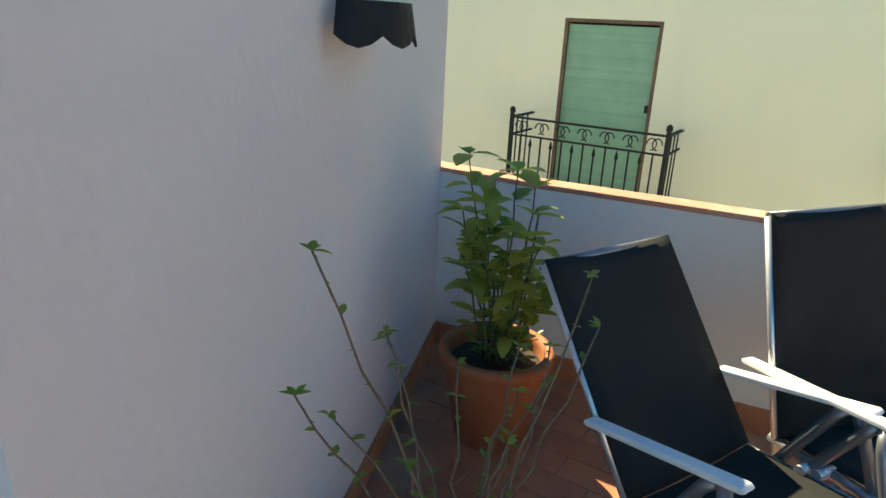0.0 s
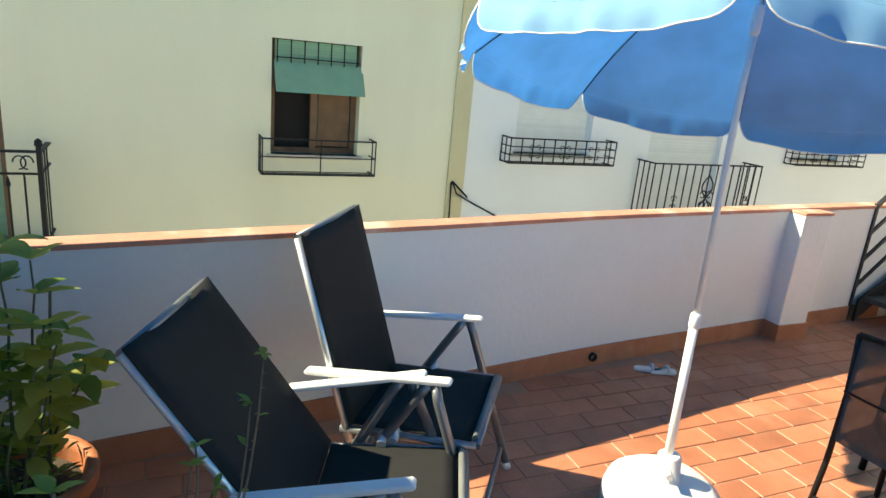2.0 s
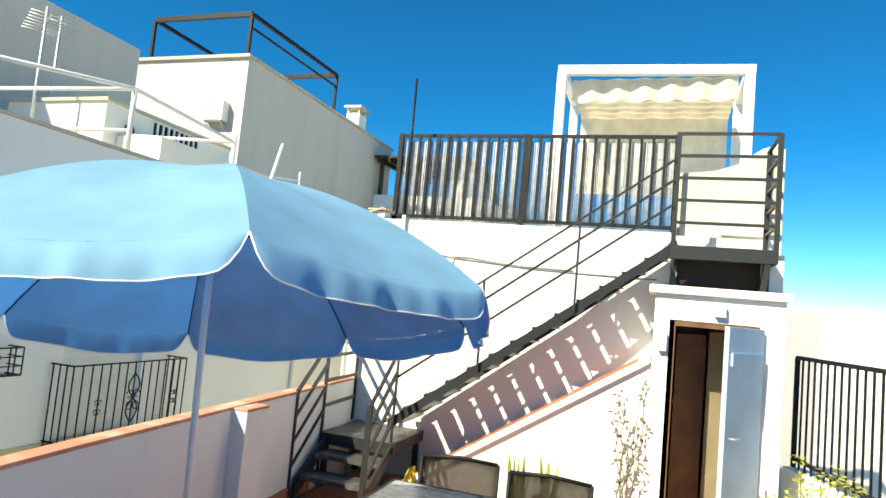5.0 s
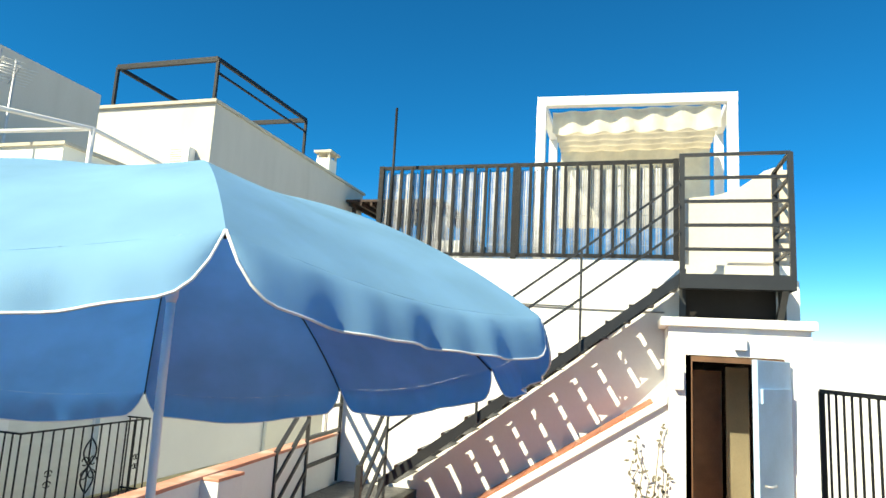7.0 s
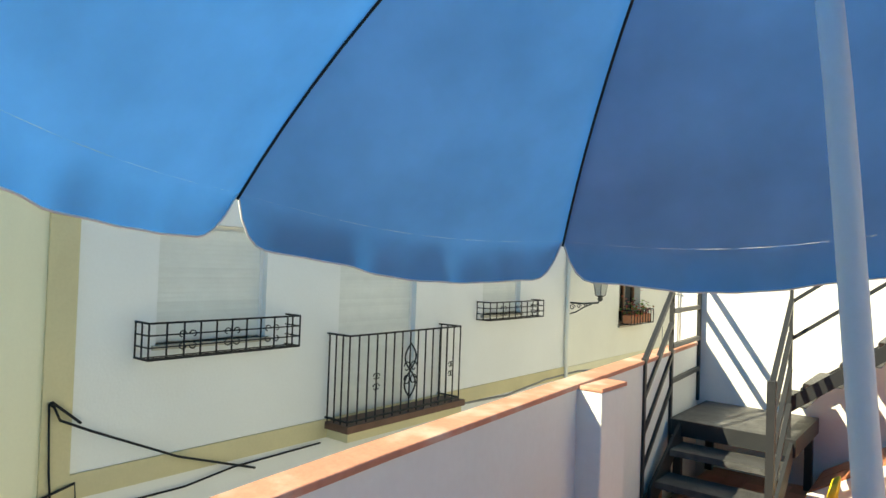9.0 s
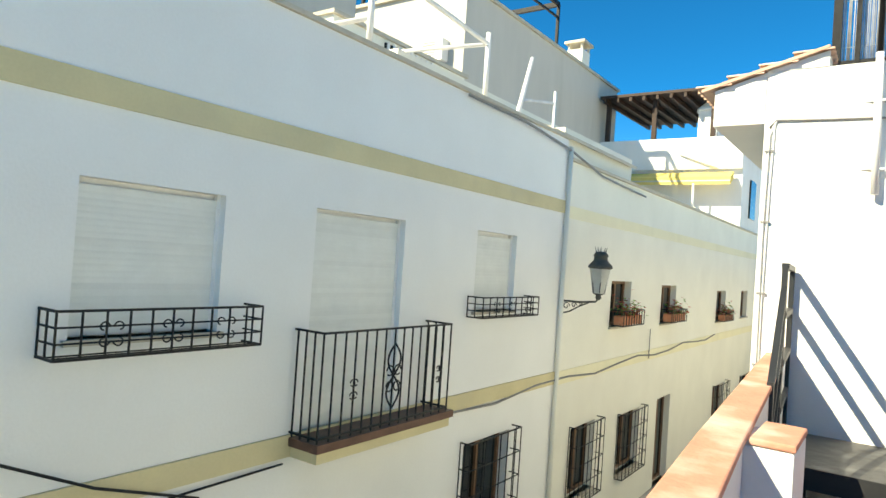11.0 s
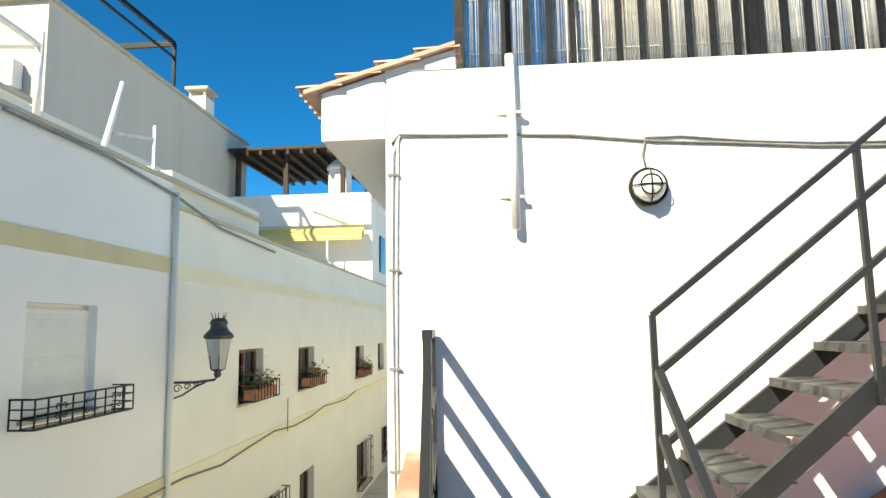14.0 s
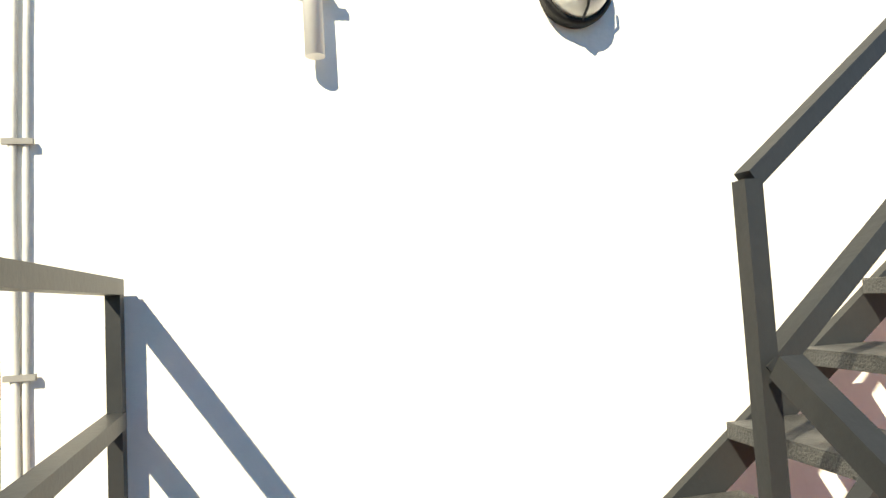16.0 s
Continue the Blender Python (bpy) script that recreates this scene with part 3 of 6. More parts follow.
for x in (-10.15, -9.65):
    for y in (24.55, 25.15):
        part("cap_leg", boxes((x - .04, x + .04, y - .04, y + .04, 9.5, 9.72)), STONE, chim)

# the far house with a dark timber pergola and a yellow awning
far = thing("far_house", "white far house with roof terrace, pergola and awning", "house")
part("wall", boxes((-9.45, -4.25, 26.6, 33, 2.9, 6.0)), PLASTER_WHITE, far)
part("parapet", boxes((-9.45, -4.25, 26.4, 26.6, 5.2, 6.35), (-4.4, -4.2, 26.6, 33, 6.0, 6.35)), PLASTER_WHITE, far)
part("pergola_roof", prism([(26.0, 7.95), (31.5, 8.05), (31.5, 8.15), (26.0, 8.05)], "x", -9.4, -5.0), WOOD_DARK, far, "dark timber pergola roof")
for i in range(9):
    x = -9.2 + i * 0.5
    part("rafter", bars([((x, 26.0, 7.85), (x, 31.5, 7.95))], 0.10, 0.16), WOOD_DARK, far)
for x, y in ((-5.3, 26.5), (-7.4, 26.5), (-5.3, 31), (-9.2, 26.5)):
    part("post", bars([((x, y, 6.0), (x, y, 7.9))], 0.16), WOOD_DARK, far)
part("awning", prism([(26.4, 5.08), (25.9, 4.84), (25.9, 4.58), (26.4, 4.84)], "x", -9.0, -4.5), YELLOW_CLOTH, far, "rolled yellow striped awning")
part("awning_stripe", boxes((-9.0, -4.5, 25.885, 25.898, 4.68, 4.73)), BEIGE_WALL, far)
part("awning_pole", tubes([[(-5.7, 25.86, 4.6), (-5.7, 25.95, 3.1)]], 0.04), WHITE_PAINT, far)
part("awning_pole", tubes([[(-6.4, 26.3, 5.8), (-5.0, 26.3, 5.2)]], 0.04), WHITE_PAINT, far)
wc_ = part("chimney", boxes((-5.9, -5.2, 26.8, 27.5, 6.0, 7.4)), PLASTER_WHITE, far, "white chimney with a pointed cap")
part("chimney_cap", lathe(bmesh.new(), [(0.5, 7.4), (0.5, 7.5), (0.15, 7.8), (0.1, 7.95)], 12, (-5.55, 27.15, 0)), PLASTER_WHITE, far)
part("window", boxes((-4.26, -4.19, 28.0, 29.0, 3.6, 5.0)), DARK_GLASS, far)
part("railing", bars([((-4.3, 27, 6.9), (-4.3, 33, 6.9))] + [((-4.3, 27 + i * .5, 6.35), (-4.3, 27 + i * .5, 6.9)) for i in range(13)], 0.05), IRON, far)

# white tubular railing and aerials on the white house roof
rr = thing("roof_railing", "white tubular railing on a flat roof", "railing")
zz = 3.47
for y in (7.3, 9.6):
    part("post", tubes([[(FX - 0.1, y, zz), (FX - 0.1, y, zz + 0.9)]], 0.035), WHITE_PAINT, rr)
part("post", tubes([[(-7.2, 9.3, 3.3), (-7.2, 9.3, 4.3)]], 0.035), WHITE_PAINT, rr)
part("rail", tubes([[(FX - 0.1, 5.2, zz + 0.55), (FX - 0.1, 7.3, zz + 0.9), (FX - 0.1, 9.6, zz + 0.75)]], 0.03), WHITE_PAINT, rr)
part("rail", tubes([[(FX - 0.1, 7.3, zz + 0.9), (-9.0, 7.0, zz + 0.9)]], 0.03), WHITE_PAINT, rr)
part("rail", tubes([[(FX - 0.1, 7.3, zz + 0.3), (-9.0, 7.0, zz + 0.3)]], 0.03), WHITE_PAINT, rr)
part("cross_rail", tubes([[(FX - 0.1, 9.6, zz + 0.75), (-7.2, 9.3, 4.3)]], 0.03), WHITE_PAINT, rr)
for nm, x, y, z0, h in (("aerial", -8.6, 9.5, 3.3, 3.4), ("aerial", -7.6, 8.4, 3.3, 3.0)):
    ae = thing(nm, "thin metal television aerial mast on a roof", "aerial", "roof aerials")
    part("mast", tubes([[(x, y, z0), (x, y, z0 + h)]], 0.025), GALV, ae)
    part("boom", tubes([[(x - .5, y + .3, z0 + h - .3), (x + .5, y - .3, z0 + h - .3)]], 0.014), GALV, ae)
    for i in range(7):
        q = -0.45 + 0.15 * i
        part("element", tubes([[(x + q - .15, y - .6 * q - .25, z0 + h - .3), (x + q + .15, y - .6 * q + .25, z0 + h - .3)]], 0.008, 5), GALV, ae)
shed = struct("wall_roof_shed", boxes((-9.0, -6.62, 9.0, 12.5, 3.3, 4.80)), PLASTER_CREAM, "cream wash-house wall on the flat roof", "wall")
part("coping", boxes((-9.05, -6.56, 8.95, 12.55, 4.80, 4.86)), STONE, shed)
wsh = part("window", boxes((-6.618, -6.60, 10.15, 11.42, 4.27, 4.74)), DARK_GLASS, shed, "dark barred roof window")
for i in range(9):
    part("bar", bars([((-6.57, 10.2 + i * 0.147, 4.25), (-6.57, 10.2 + i * 0.147, 4.76))], 0.035), WHITE_PAINT, wsh)
part("vent", lathe(bmesh.new(), [(0.10, 0.0), (0.12, 0.03), (0.07, 0.05)], 14), IRON, shed, "dark round vent", move=pose(-6.62, 9.55, 4.42, 0, 90, 0))
dish = thing("satellite_mast", "bent white pole with a bracket on a roof edge", "mast")
part("pole", tubes([[(-5.1, 11.6, 3.0), (-5.0, 11.9, 4.2), (-4.95, 12.05, 4.85)]], 0.05, r_end=0.03), WHITE_PAINT, dish)
part("bracket", bars([((-5.0, 11.9, 4.1), (-4.6, 12.3, 4.1)), ((-4.6, 12.3, 3.6), (-4.6, 12.3, 4.3))], 0.04), GALV, dish)

# end of the street
struct("wall_neighbour", boxes((6.9, 7.8, 19.5, 24, STREET, 2.5)), PLASTER_GREY, "grey plastered neighbour wall", "wall")
struct("wall_neighbour_white", boxes((7.8, 8.7, 19.4, 24, STREET, 2.35)), PLASTER_WHITE, "white plastered neighbour wall", "wall")
struct("wall_street_end", boxes((-3.25, 2.0, 32.8, 40, STREET, 1.95)), PLASTER_PALE, "pale house wall at the end of the street", "wall")
# added block hidden by the end house; reflects sun onto the far facades
struct("wall_street_bounce", boxes((-0.85, 3.9, 12.6, 32.7, STREET, 2.6)), PLASTER_WHITE, "unseen white block added to bounce sunlight onto the facades", "wall")
struct("water", boxes((-900, 30, 150, 2500, STREET - 0.6, STREET + 0.05)), SEA, "distant blue sea beyond the street", "sea")
far_tree = thing("street_tree", "dark green tree at the end of the street", "tree", "", (-3.3, 40, STREET))
part("trunk", tubes([[(0, 0, 0), (0.05, 0, 1.2), (0, 0.05, 2.4)]], 0.12, 8, 0.06), WOOD_DARK, far_tree)
tr_rnd = random.Random(8)
crown = bmesh.new()
for _ in range(900):
    a, r, h = tr_rnd.uniform(0, 6.28), abs(tr_rnd.gauss(0, 0.45)), tr_rnd.uniform(0.9, 4.6)
    c0 = Vector((r * math.cos(a), r * math.sin(a), h))
    q = Vector((tr_rnd.uniform(-1, 1), tr_rnd.uniform(-1, 1), tr_rnd.uniform(-1, 1))).normalized() * 0.16
    w_ = q.orthogonal().normalized() * 0.07
    crown.faces.new([crown.verts.new(c0 + v) for v in (-q, w_, q, -w_)])
tagged(part("crown", crown, bpy.data.materials["green_leaf"], far_tree), kind="stuff")
hill = bmesh.new()
rnd = random.Random(5)
NX, NY = 46, 14
grid = []
for j in range(NY):
    row = []
    for i in range(NX):
        a = radians(-25 + 105 * i / (NX - 1))
        d = 130 + 22 * j
        h = (6.5 * (1 - math.exp(-j / 3.0)) + 3.2 * noise.noise(Vector((i * 0.33, j * 0.4, 3.1)))) * min(1, j * 0.5)
        row.append(hill.verts.new((3 + d * math.cos(a), d * math.sin(a), STREET + h)))
    grid.append(row)
for j in range(NY - 1):
    for i in range(NX - 1):
        f = hill.faces.new((grid[j][i], grid[j][i + 1], grid[j + 1][i + 1], grid[j + 1][i]))
        f.smooth = True
struct("backdrop_hills", hill, EARTH, "dry scrubby hills in the distance", "hills")
for k in range(16):
    a = radians(52 + rnd.uniform(-10, 12))
    d = rnd.uniform(95, 150)
    x, y, s = 3 + d * math.cos(a), d * math.sin(a), rnd.uniform(2.5, 5)
    hh = rnd.uniform(1.5, 3.5)
    fh = thing("far_white_house", "small white house on the far hillside", "house", "far hillside houses", (x, y, STREET), rnd.uniform(0, 90))
    part("wall", boxes((-s / 2, s / 2, -s / 3, s / 3, -1, hh + 2)), PLASTER_WHITE, fh)
    part("roof", prism([(-s / 3 - .3, hh + 2), (0, hh + 2.8), (s / 3 + .3, hh + 2)], "x", -s / 2, s / 2), ROOF_TILE, fh)


# ---- windows and balconies of the facades ----
def slat_blind(parent, y0, y1, z0, z1, x, material, pitch=0.045, tilt=0.0):
    n = int((z1 - z0) / pitch)
    me = bpy.data.meshes.new("slat")
    b = bmesh.new()
    prism([(-0.010, 0.0), (-0.004, -0.003), (0.002, -0.003), (0.0035, pitch * 0.5), (0.001, pitch * 0.96), (-0.008, pitch * 0.96)], "y", y0, y1, b)
    bmesh.ops.recalc_face_normals(b, faces=b.faces)
    b.to_mesh(me)
    b.free()
    me.materials.append(material)
    for i in range(n):
        o = new("slat", me)
        o.parent = parent
        o.matrix_basis = pose(x, 0, z0 + i * pitch)


def window_box(name, label, y0, y1, z0, z1, bulge, depth, nbar, nrow, curls=True, group="window grilles"):
    g = thing(name, label, "window grille", group, (FX, 0, 0))
    for name_, z in (("top_frame", z1), ("bottom_frame", z0)):
        part(name_, bars([((0, y0, z), (depth, y0, z)), ((depth, y0, z), (depth, y1, z)), ((depth, y1, z), (0, y1, z))], 0.017), IRON, g)
    for j in range(1, nrow):
        z = z0 + (z1 - z0) * j / nrow
        part("rail", bars([((depth, y0, z), (depth, y1, z)), ((0, y0, z), (depth, y0, z)), ((0, y1, z), (depth, y1, z))], 0.012), IRON, g)
    for i in range(nbar + 1):
        y = y0 + (y1 - y0) * i / nbar
        part("bar", bars([((depth, y, z0), (depth, y, z1))], 0.012), IRON, g)
    for x, y in ((0.005, y0), (depth * .5, y0), (depth * .5, y1)):
        part("bar", bars([((x, y, z0), (x, y, z1))], 0.012), IRON, g)
    for k in (.33, .66):
        part("floor_bar", bars([((depth * k, y0, z0), (depth * k, y1, z0))], 0.010), IRON, g)
    if curls:
        for c in (0.22, 0.5, 0.78):
            yc, zc, rr_ = y0 + (y1 - y0) * c, (z0 + z1) / 2, (z1 - z0) * 0.13
            for side_ in (-1, 1):
                for up_ in (-1, 1):
                    pts = []
                    for k in range(13):
                        a, q = k / 12 * 4.6, rr_ * (1 - k / 22)
                        pts.append((depth + 0.008, yc + side_ * (0.052 - q * math.cos(a)), zc + up_ * (rr_ * 1.15 + q * math.sin(a))))
                    part("scroll", tubes([pts], 0.006, 5), IRON, g)
    return g


def framed_window(name, label, y, w, z0, z1, kind):
    g = tagged(thing(name, label, "window", "", (FX, 0, 0)), kind="structure")
    a, b = y - w / 2, y + w / 2
    if kind == "blind":
        slat_blind(g, a + 0.02, b - 0.02, z0 + 0.02, z1 - 0.02, -0.085, CREAM_SLAT)
        part("window_frame", boxes((-0.12, -0.075, a, a + 0.03, z0, z1), (-0.12, -0.075, b - 0.03, b, z0, z1)), WHITE_PAINT, g)
        part("backing", boxes((-0.18, -0.125, a, b, z0, z1)), WHITE_PAINT, g)
    else:
        if kind != "open":
            part("pane", boxes((-0.20, -0.185, a + 0.05, y, z0 + 0.05, z1 - 0.05)), DARK_GLASS, g)
        part("pane", boxes((-0.20, -0.185, y, b - 0.05, z0 + 0.05, z1 - 0.05)), DARK_GLASS, g)
        part("window_frame", boxes((-0.22, -0.15, a, a + 0.06, z0, z1), (-0.22, -0.15, b - 0.06, b, z0, z1), (-0.22, -0.15, a + .06, b - .06, z1 - 0.06, z1),
                                   (-0.22, -0.15, a + .06, b - .06, z0, z0 + 0.06), (-0.215, -0.145, y - 0.035, y + 0.035, z0 + .06, z1 - .06)), WOOD_BROWN, g)
        # black card close behind the opening, painted as the unlit room
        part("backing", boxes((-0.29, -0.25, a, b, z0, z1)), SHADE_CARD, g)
    part("window_sill", boxes((-0.12, 0.04, a - 0.04, b + 0.04, z0 - 0.04, z0)), STONE, g)
    return g


framed_window("window_1", "white framed window with a closed cream roller blind", *WHI[0], "blind")
framed_window("window_2", "balcony doorway with a closed cream roller blind", *WHI[1], "blind")
framed_window("window_3", "small window with a closed cream roller blind", *WHI[2], "blind")
for k, w in enumerate(WHI_LOW + CRE + CRE_LOW):
    framed_window("window_%d" % (k + 5), "brown framed window set in the street facade", *w, "glass")

# window of the yellow house with a half-lowered green roll-up blind
g = framed_window("window_4", "open brown window under a half-lowered green blind", *YEL[0], "open")
slat_blind(g, 1.50, 2.40, 1.52, 1.74, -0.06, GREEN_SLAT, 0.03)
part("blind_skirt", prism([(-0.05, 1.52), (0.13, 1.20), (0.14, 1.20), (-0.04, 1.52)], "y", 1.49, 2.46), GREEN_SLAT, g, "green slatted blind pulled out over the grille")
for i in range(7):
    part("blind_cord", bars([((-0.02, 1.52 + i * 0.145, 1.5), (-0.02, 1.52 + i * 0.145, 1.74))], 0.012), IRON, g)
part("blind_rod", bars([((-0.02, 1.5, 1.55), (-0.02, 2.42, 1.55))], 0.012), IRON, g)
part("curtain", boxes((-0.183, -0.172, 2.01, 2.36, 0.60, 1.52)), WOOD_BROWN, g, "brown curtain behind the pane")
framed_window("window_90", "brown framed window of the yellow house", *YEL[2], "glass")
window_box("window_grille", "black iron window box rack under the yellow house window", 1.34, 2.58, 0.34, 0.72, 0, 0.26, 2, 2, False)

d = tagged(thing("door_1", "tall doorway closed by a green roll-up blind", "blind door", "", (FX, 0, 0)), kind="structure")
slat_blind(d, -2.08, -1.04, -0.38, 1.62, -0.05, GREEN_SLAT, 0.036)
part("door_frame", boxes((-0.12, 0.0, -2.12, -2.08, -0.4, 1.66), (-0.12, 0.0, -1.04, -1.0, -0.4, 1.66), (-0.12, 0.0, -2.08, -1.04, 1.62, 1.66)), WOOD_BROWN, d)
# black card behind the blind, painted as the dark room
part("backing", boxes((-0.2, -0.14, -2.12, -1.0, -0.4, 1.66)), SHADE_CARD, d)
part("blind_hook", boxes((-0.04, 0.02, -1.075, -1.04, 0.70, 0.78)), IRON, d)

# ornate balcony of the yellow house
bal = thing("balcony", "black wrought-iron balcony with scrolls and a stone slab", "balcony", "balconies", (FX, 0, 0))
BY0, BY1, BX = -2.42, -0.64, 0.55
part("slab", boxes((0.0, BX + 0.05, BY0 - 0.04, BY1 + 0.04, -0.50, -0.40), bevel=0.01), STONE, bal)
part("handrail", bars([((0, BY0, 0.56), (BX, BY0, 0.56)), ((BX, BY0, 0.56), (BX, BY1, 0.56)), ((BX, BY1, 0.56), (0, BY1, 0.56))], 0.045, 0.02), IRON, bal)
for z in (-0.30, 0.36):
    part("rail", bars([((0, BY0, z), (BX, BY0, z)), ((BX, BY0, z), (BX, BY1, z)), ((BX, BY1, z), (0, BY1, z))], 0.02), IRON, bal)
for y in (BY0, BY1):
    part("post", bars([((BX, y, -0.4), (BX, y, 0.60))], 0.04), IRON, bal)
    part("finial", lathe(bmesh.new(), [(0.01, 0.59), (0.035, 0.62), (0.03, 0.66), (0.005, 0.68)], 10, (BX, y, 0)), IRON, bal)
for i in range(1, 14):
    y = BY0 + (BY1 - BY0) * i / 14
    part("baluster", bars([((BX, y, -0.4), (BX, y, 0.36 if i % 2 else 0.24))], 0.016), IRON, bal)
    if i % 2 == 0:
        part("spear", lathe(bmesh.new(), [(0.004, 0.22), (0.022, 0.26), (0.004, 0.34)], 6, (BX, y, 0)), IRON, bal)
for i in range(7):
    yc = BY0 + (BY1 - BY0) * (i + 0.5) / 7
    for s in (-1, 1):
        part("scroll", tubes([[(BX, yc + s * (0.03 + 0.05 * math.cos(a)), 0.46 + 0.06 * math.sin(a)) for a in [k * 0.4 for k in range(13)]]], 0.007, 5), IRON, bal)
for i in range(1, 4):
    for y in (BY0, BY1):
        part("side_bar", bars([((BX * i / 4, y, -0.4), (BX * i / 4, y, 0.56))], 0.014), IRON, bal)

# plain balcony of the white house
bl = thing("balcony", "black iron balcony with a brown tiled slab", "balcony", "balconies", (FX, 0, 0))
Y0, Y1, DX = 6.50, 8.50, 0.36
part("slab", boxes((0.0, DX + 0.04, Y0 - 0.03, Y1 + 0.10, -0.46, -0.38), bevel=0.008), BROWN_TILE, bl, "brown tiled balcony slab")
part("slab_base", boxes((0.032, DX + 0.01, Y0, Y1 + 0.06, -0.56, -0.462)), OCHRE, bl)
part("handrail", bars([((0, Y0, 0.60), (DX, Y0, 0.60)), ((DX, Y0, 0.60), (DX, Y1, 0.60)), ((DX, Y1, 0.60), (0, Y1, 0.60))], 0.03, 0.018), IRON, bl)
part("rail", bars([((0, Y0, -0.34), (DX, Y0, -0.34)), ((DX, Y0, -0.34), (DX, Y1, -0.34)), ((DX, Y1, -0.34), (0, Y1, -0.34))], 0.02), IRON, bl)
for i in range(15):
    y = Y0 + (Y1 - Y0) * i / 14
    part("baluster", bars([((DX, y, -0.38), (DX, y, 0.60))], 0.0135), IRON, bl)
for y in (Y0, Y1):
    for i in range(3):
        part("baluster", bars([((DX * (i + .3) / 3.3, y, -0.38), (DX * (i + .3) / 3.3, y, 0.60))], 0.0135), IRON, bl)
yc = (Y0 + Y1) / 2
for s in (-1, 1):
    part("ornament", tubes([[(DX + .01, yc + s * 0.10 * math.sin(a), -0.2 + 0.65 * k / 16) for k, a in [(k, k / 16 * math.pi * 2) for k in range(17)]]], 0.010, 6), IRON, bl, "wrought iron lyre ornament")
for s in (-1, 1):
    for zc in (0.02, 0.18):
        part("scroll", tubes([[(DX + .01, yc + s * (0.06 + 0.05 * math.cos(a)), zc + 0.05 * math.sin(a)) for a in [k * 0.45 for k in range(13)]]], 0.008, 5), IRON, bl)
for y in (Y0 + 0.42, Y1 - 0.2):
    for s in (-1, 1):
        for zc in (0.0, 0.12):
            part("scroll", tubes([[(DX + .01, y + s * (0.02 + 0.03 * math.cos(a)), zc + 0.03 * math.sin(a)) for a in [k * 0.5 for k in range(12)]]], 0.007, 5), IRON, bl)

window_box("window_grille", "black iron window box grille with scrolls on the white facade", 4.31, 5.90, 0.53, 0.84, 0, 0.24, 10, 3)
window_box("window_grille", "small black iron window box grille on the white facade", 9.36, 10.90, 0.62, 0.88, 0, 0.24, 9, 3)
for k, (y, w, z0, z1) in enumerate(WHI_LOW[:2] + CRE_LOW[:2] + CRE_LOW[3:]):
    window_box("window_grille", "tall black iron grille over a ground-floor window", y - w / 2 - .08, y + w / 2 + .08, z0 - .05, z1 + 0.05, 0, 0.16, 7, 4, False)


# ---- steel stair up the end wall ----
stair = thing("steel_stair", "dark steel stair with open chequer plate treads and railings", "stair")
OY, IY = 6.12, 6.80
SKEW = 0.15                  # the outer side draws nearer to the wall as it climbs
SL = 0.765


def top_line(x):
    return 1.01 + SL * (x - 0.91)


def oy(x):
    return OY + SKEW * (x - 0.53)


def stringer(f):
    a, b = 0.47, 2.95
    bm = bmesh.new()
    n0 = [[bm.verts.new((x, f(x) + o, top_line(x) - h)) for h in (0.135, 0.035)] for x in (a, b) for o in (-0.012, 0.012)]
    (p, q, r, s) = n0
    for fc in ((p[0], p[1], r[1], r[0]), (q[0], s[0], s[1], q[1]), (p[1], q[1], s[1], r[1]), (p[0], r[0], s[0], q[0]), (p[0], q[0], q[1], p[1]), (r[0], r[1], s[1], s[0])):
        bm.faces.new(fc)
    return bm


part("stringer", stringer(oy), STEEL, stair)
part("stringer", stringer(lambda x: IY), STEEL, stair)
for i in range(0, 13):
    x, z = 0.40 + 0.190 * i, 0.62 + 0.1454 * i
    part("tread", boxes((x, x + 0.21, oy(x + .21) + 0.013, IY - 0.013, z - 0.004, z), (x, x + 0.006, oy(x) + 0.013, IY - 0.013, z - 0.035, z - 0.0045)), TREAD, stair)
for x in (0.53, 1.27, 2.10):
    part("post", bars([((x, oy(x) - 0.035, 0.43 if x < 0.6 else top_line(x) - 0.13), (x, oy(x) - 0.035, 1.46 + SL * (x - 0.53)))], 0.020), STEEL, stair)
for dz, w in ((0.0, 0.020), (-0.19, 0.022), (-0.42, 0.022)):
    part("handrail" if dz == 0 else "rail", bars([((0.53, oy(0.53) - 0.035, 1.46 + dz), (2.90, oy(2.90) - 0.035, 1.46 + dz + SL * 2.37))], w), STEEL, stair)
part("platform", boxes((-0.17, 0.56, 6.05, 6.86, 0.425, 0.435)), TREAD, stair, "grey chequer plate platform")
part("platform_frame", boxes((-0.17, 0.56, 6.03, 6.049, 0.33, 0.436), (-0.189, -0.171, 6.03, 6.86, 0.33, 0.436), (0.561, 0.58, 6.03, 6.86, 0.33, 0.436)), STEEL, stair)
for k, (y, z) in enumerate(((5.80, 0.29), (5.55, 0.145))):
    part("step", boxes((-0.10, 0.54, y, y + 0.25, z - 0.006, z), (-0.10, 0.54, y, y + 0.008, z - 0.04, z - 0.0065)), TREAD, stair)
part("step_side", prism([(5.50, G), (6.03, 0.30), (6.03, 0.42), (5.50, 0.12)], "x", -0.125, -0.105), STEEL, stair)
part("step_side", prism([(5.50, G), (6.03, 0.30), (6.03, 0.42), (5.50, 0.12)], "x", 0.545, 0.565), STEEL, stair)
for x, y in ((-0.14, 6.08), (0.53, 6.8), (-0.14, 6.8)):
    part("leg", bars([((x, y, G), (x, y, 0.33))], 0.05), STEEL, stair)


def lx(y):
    return -0.155 - 0.075 * (y - 5.47)


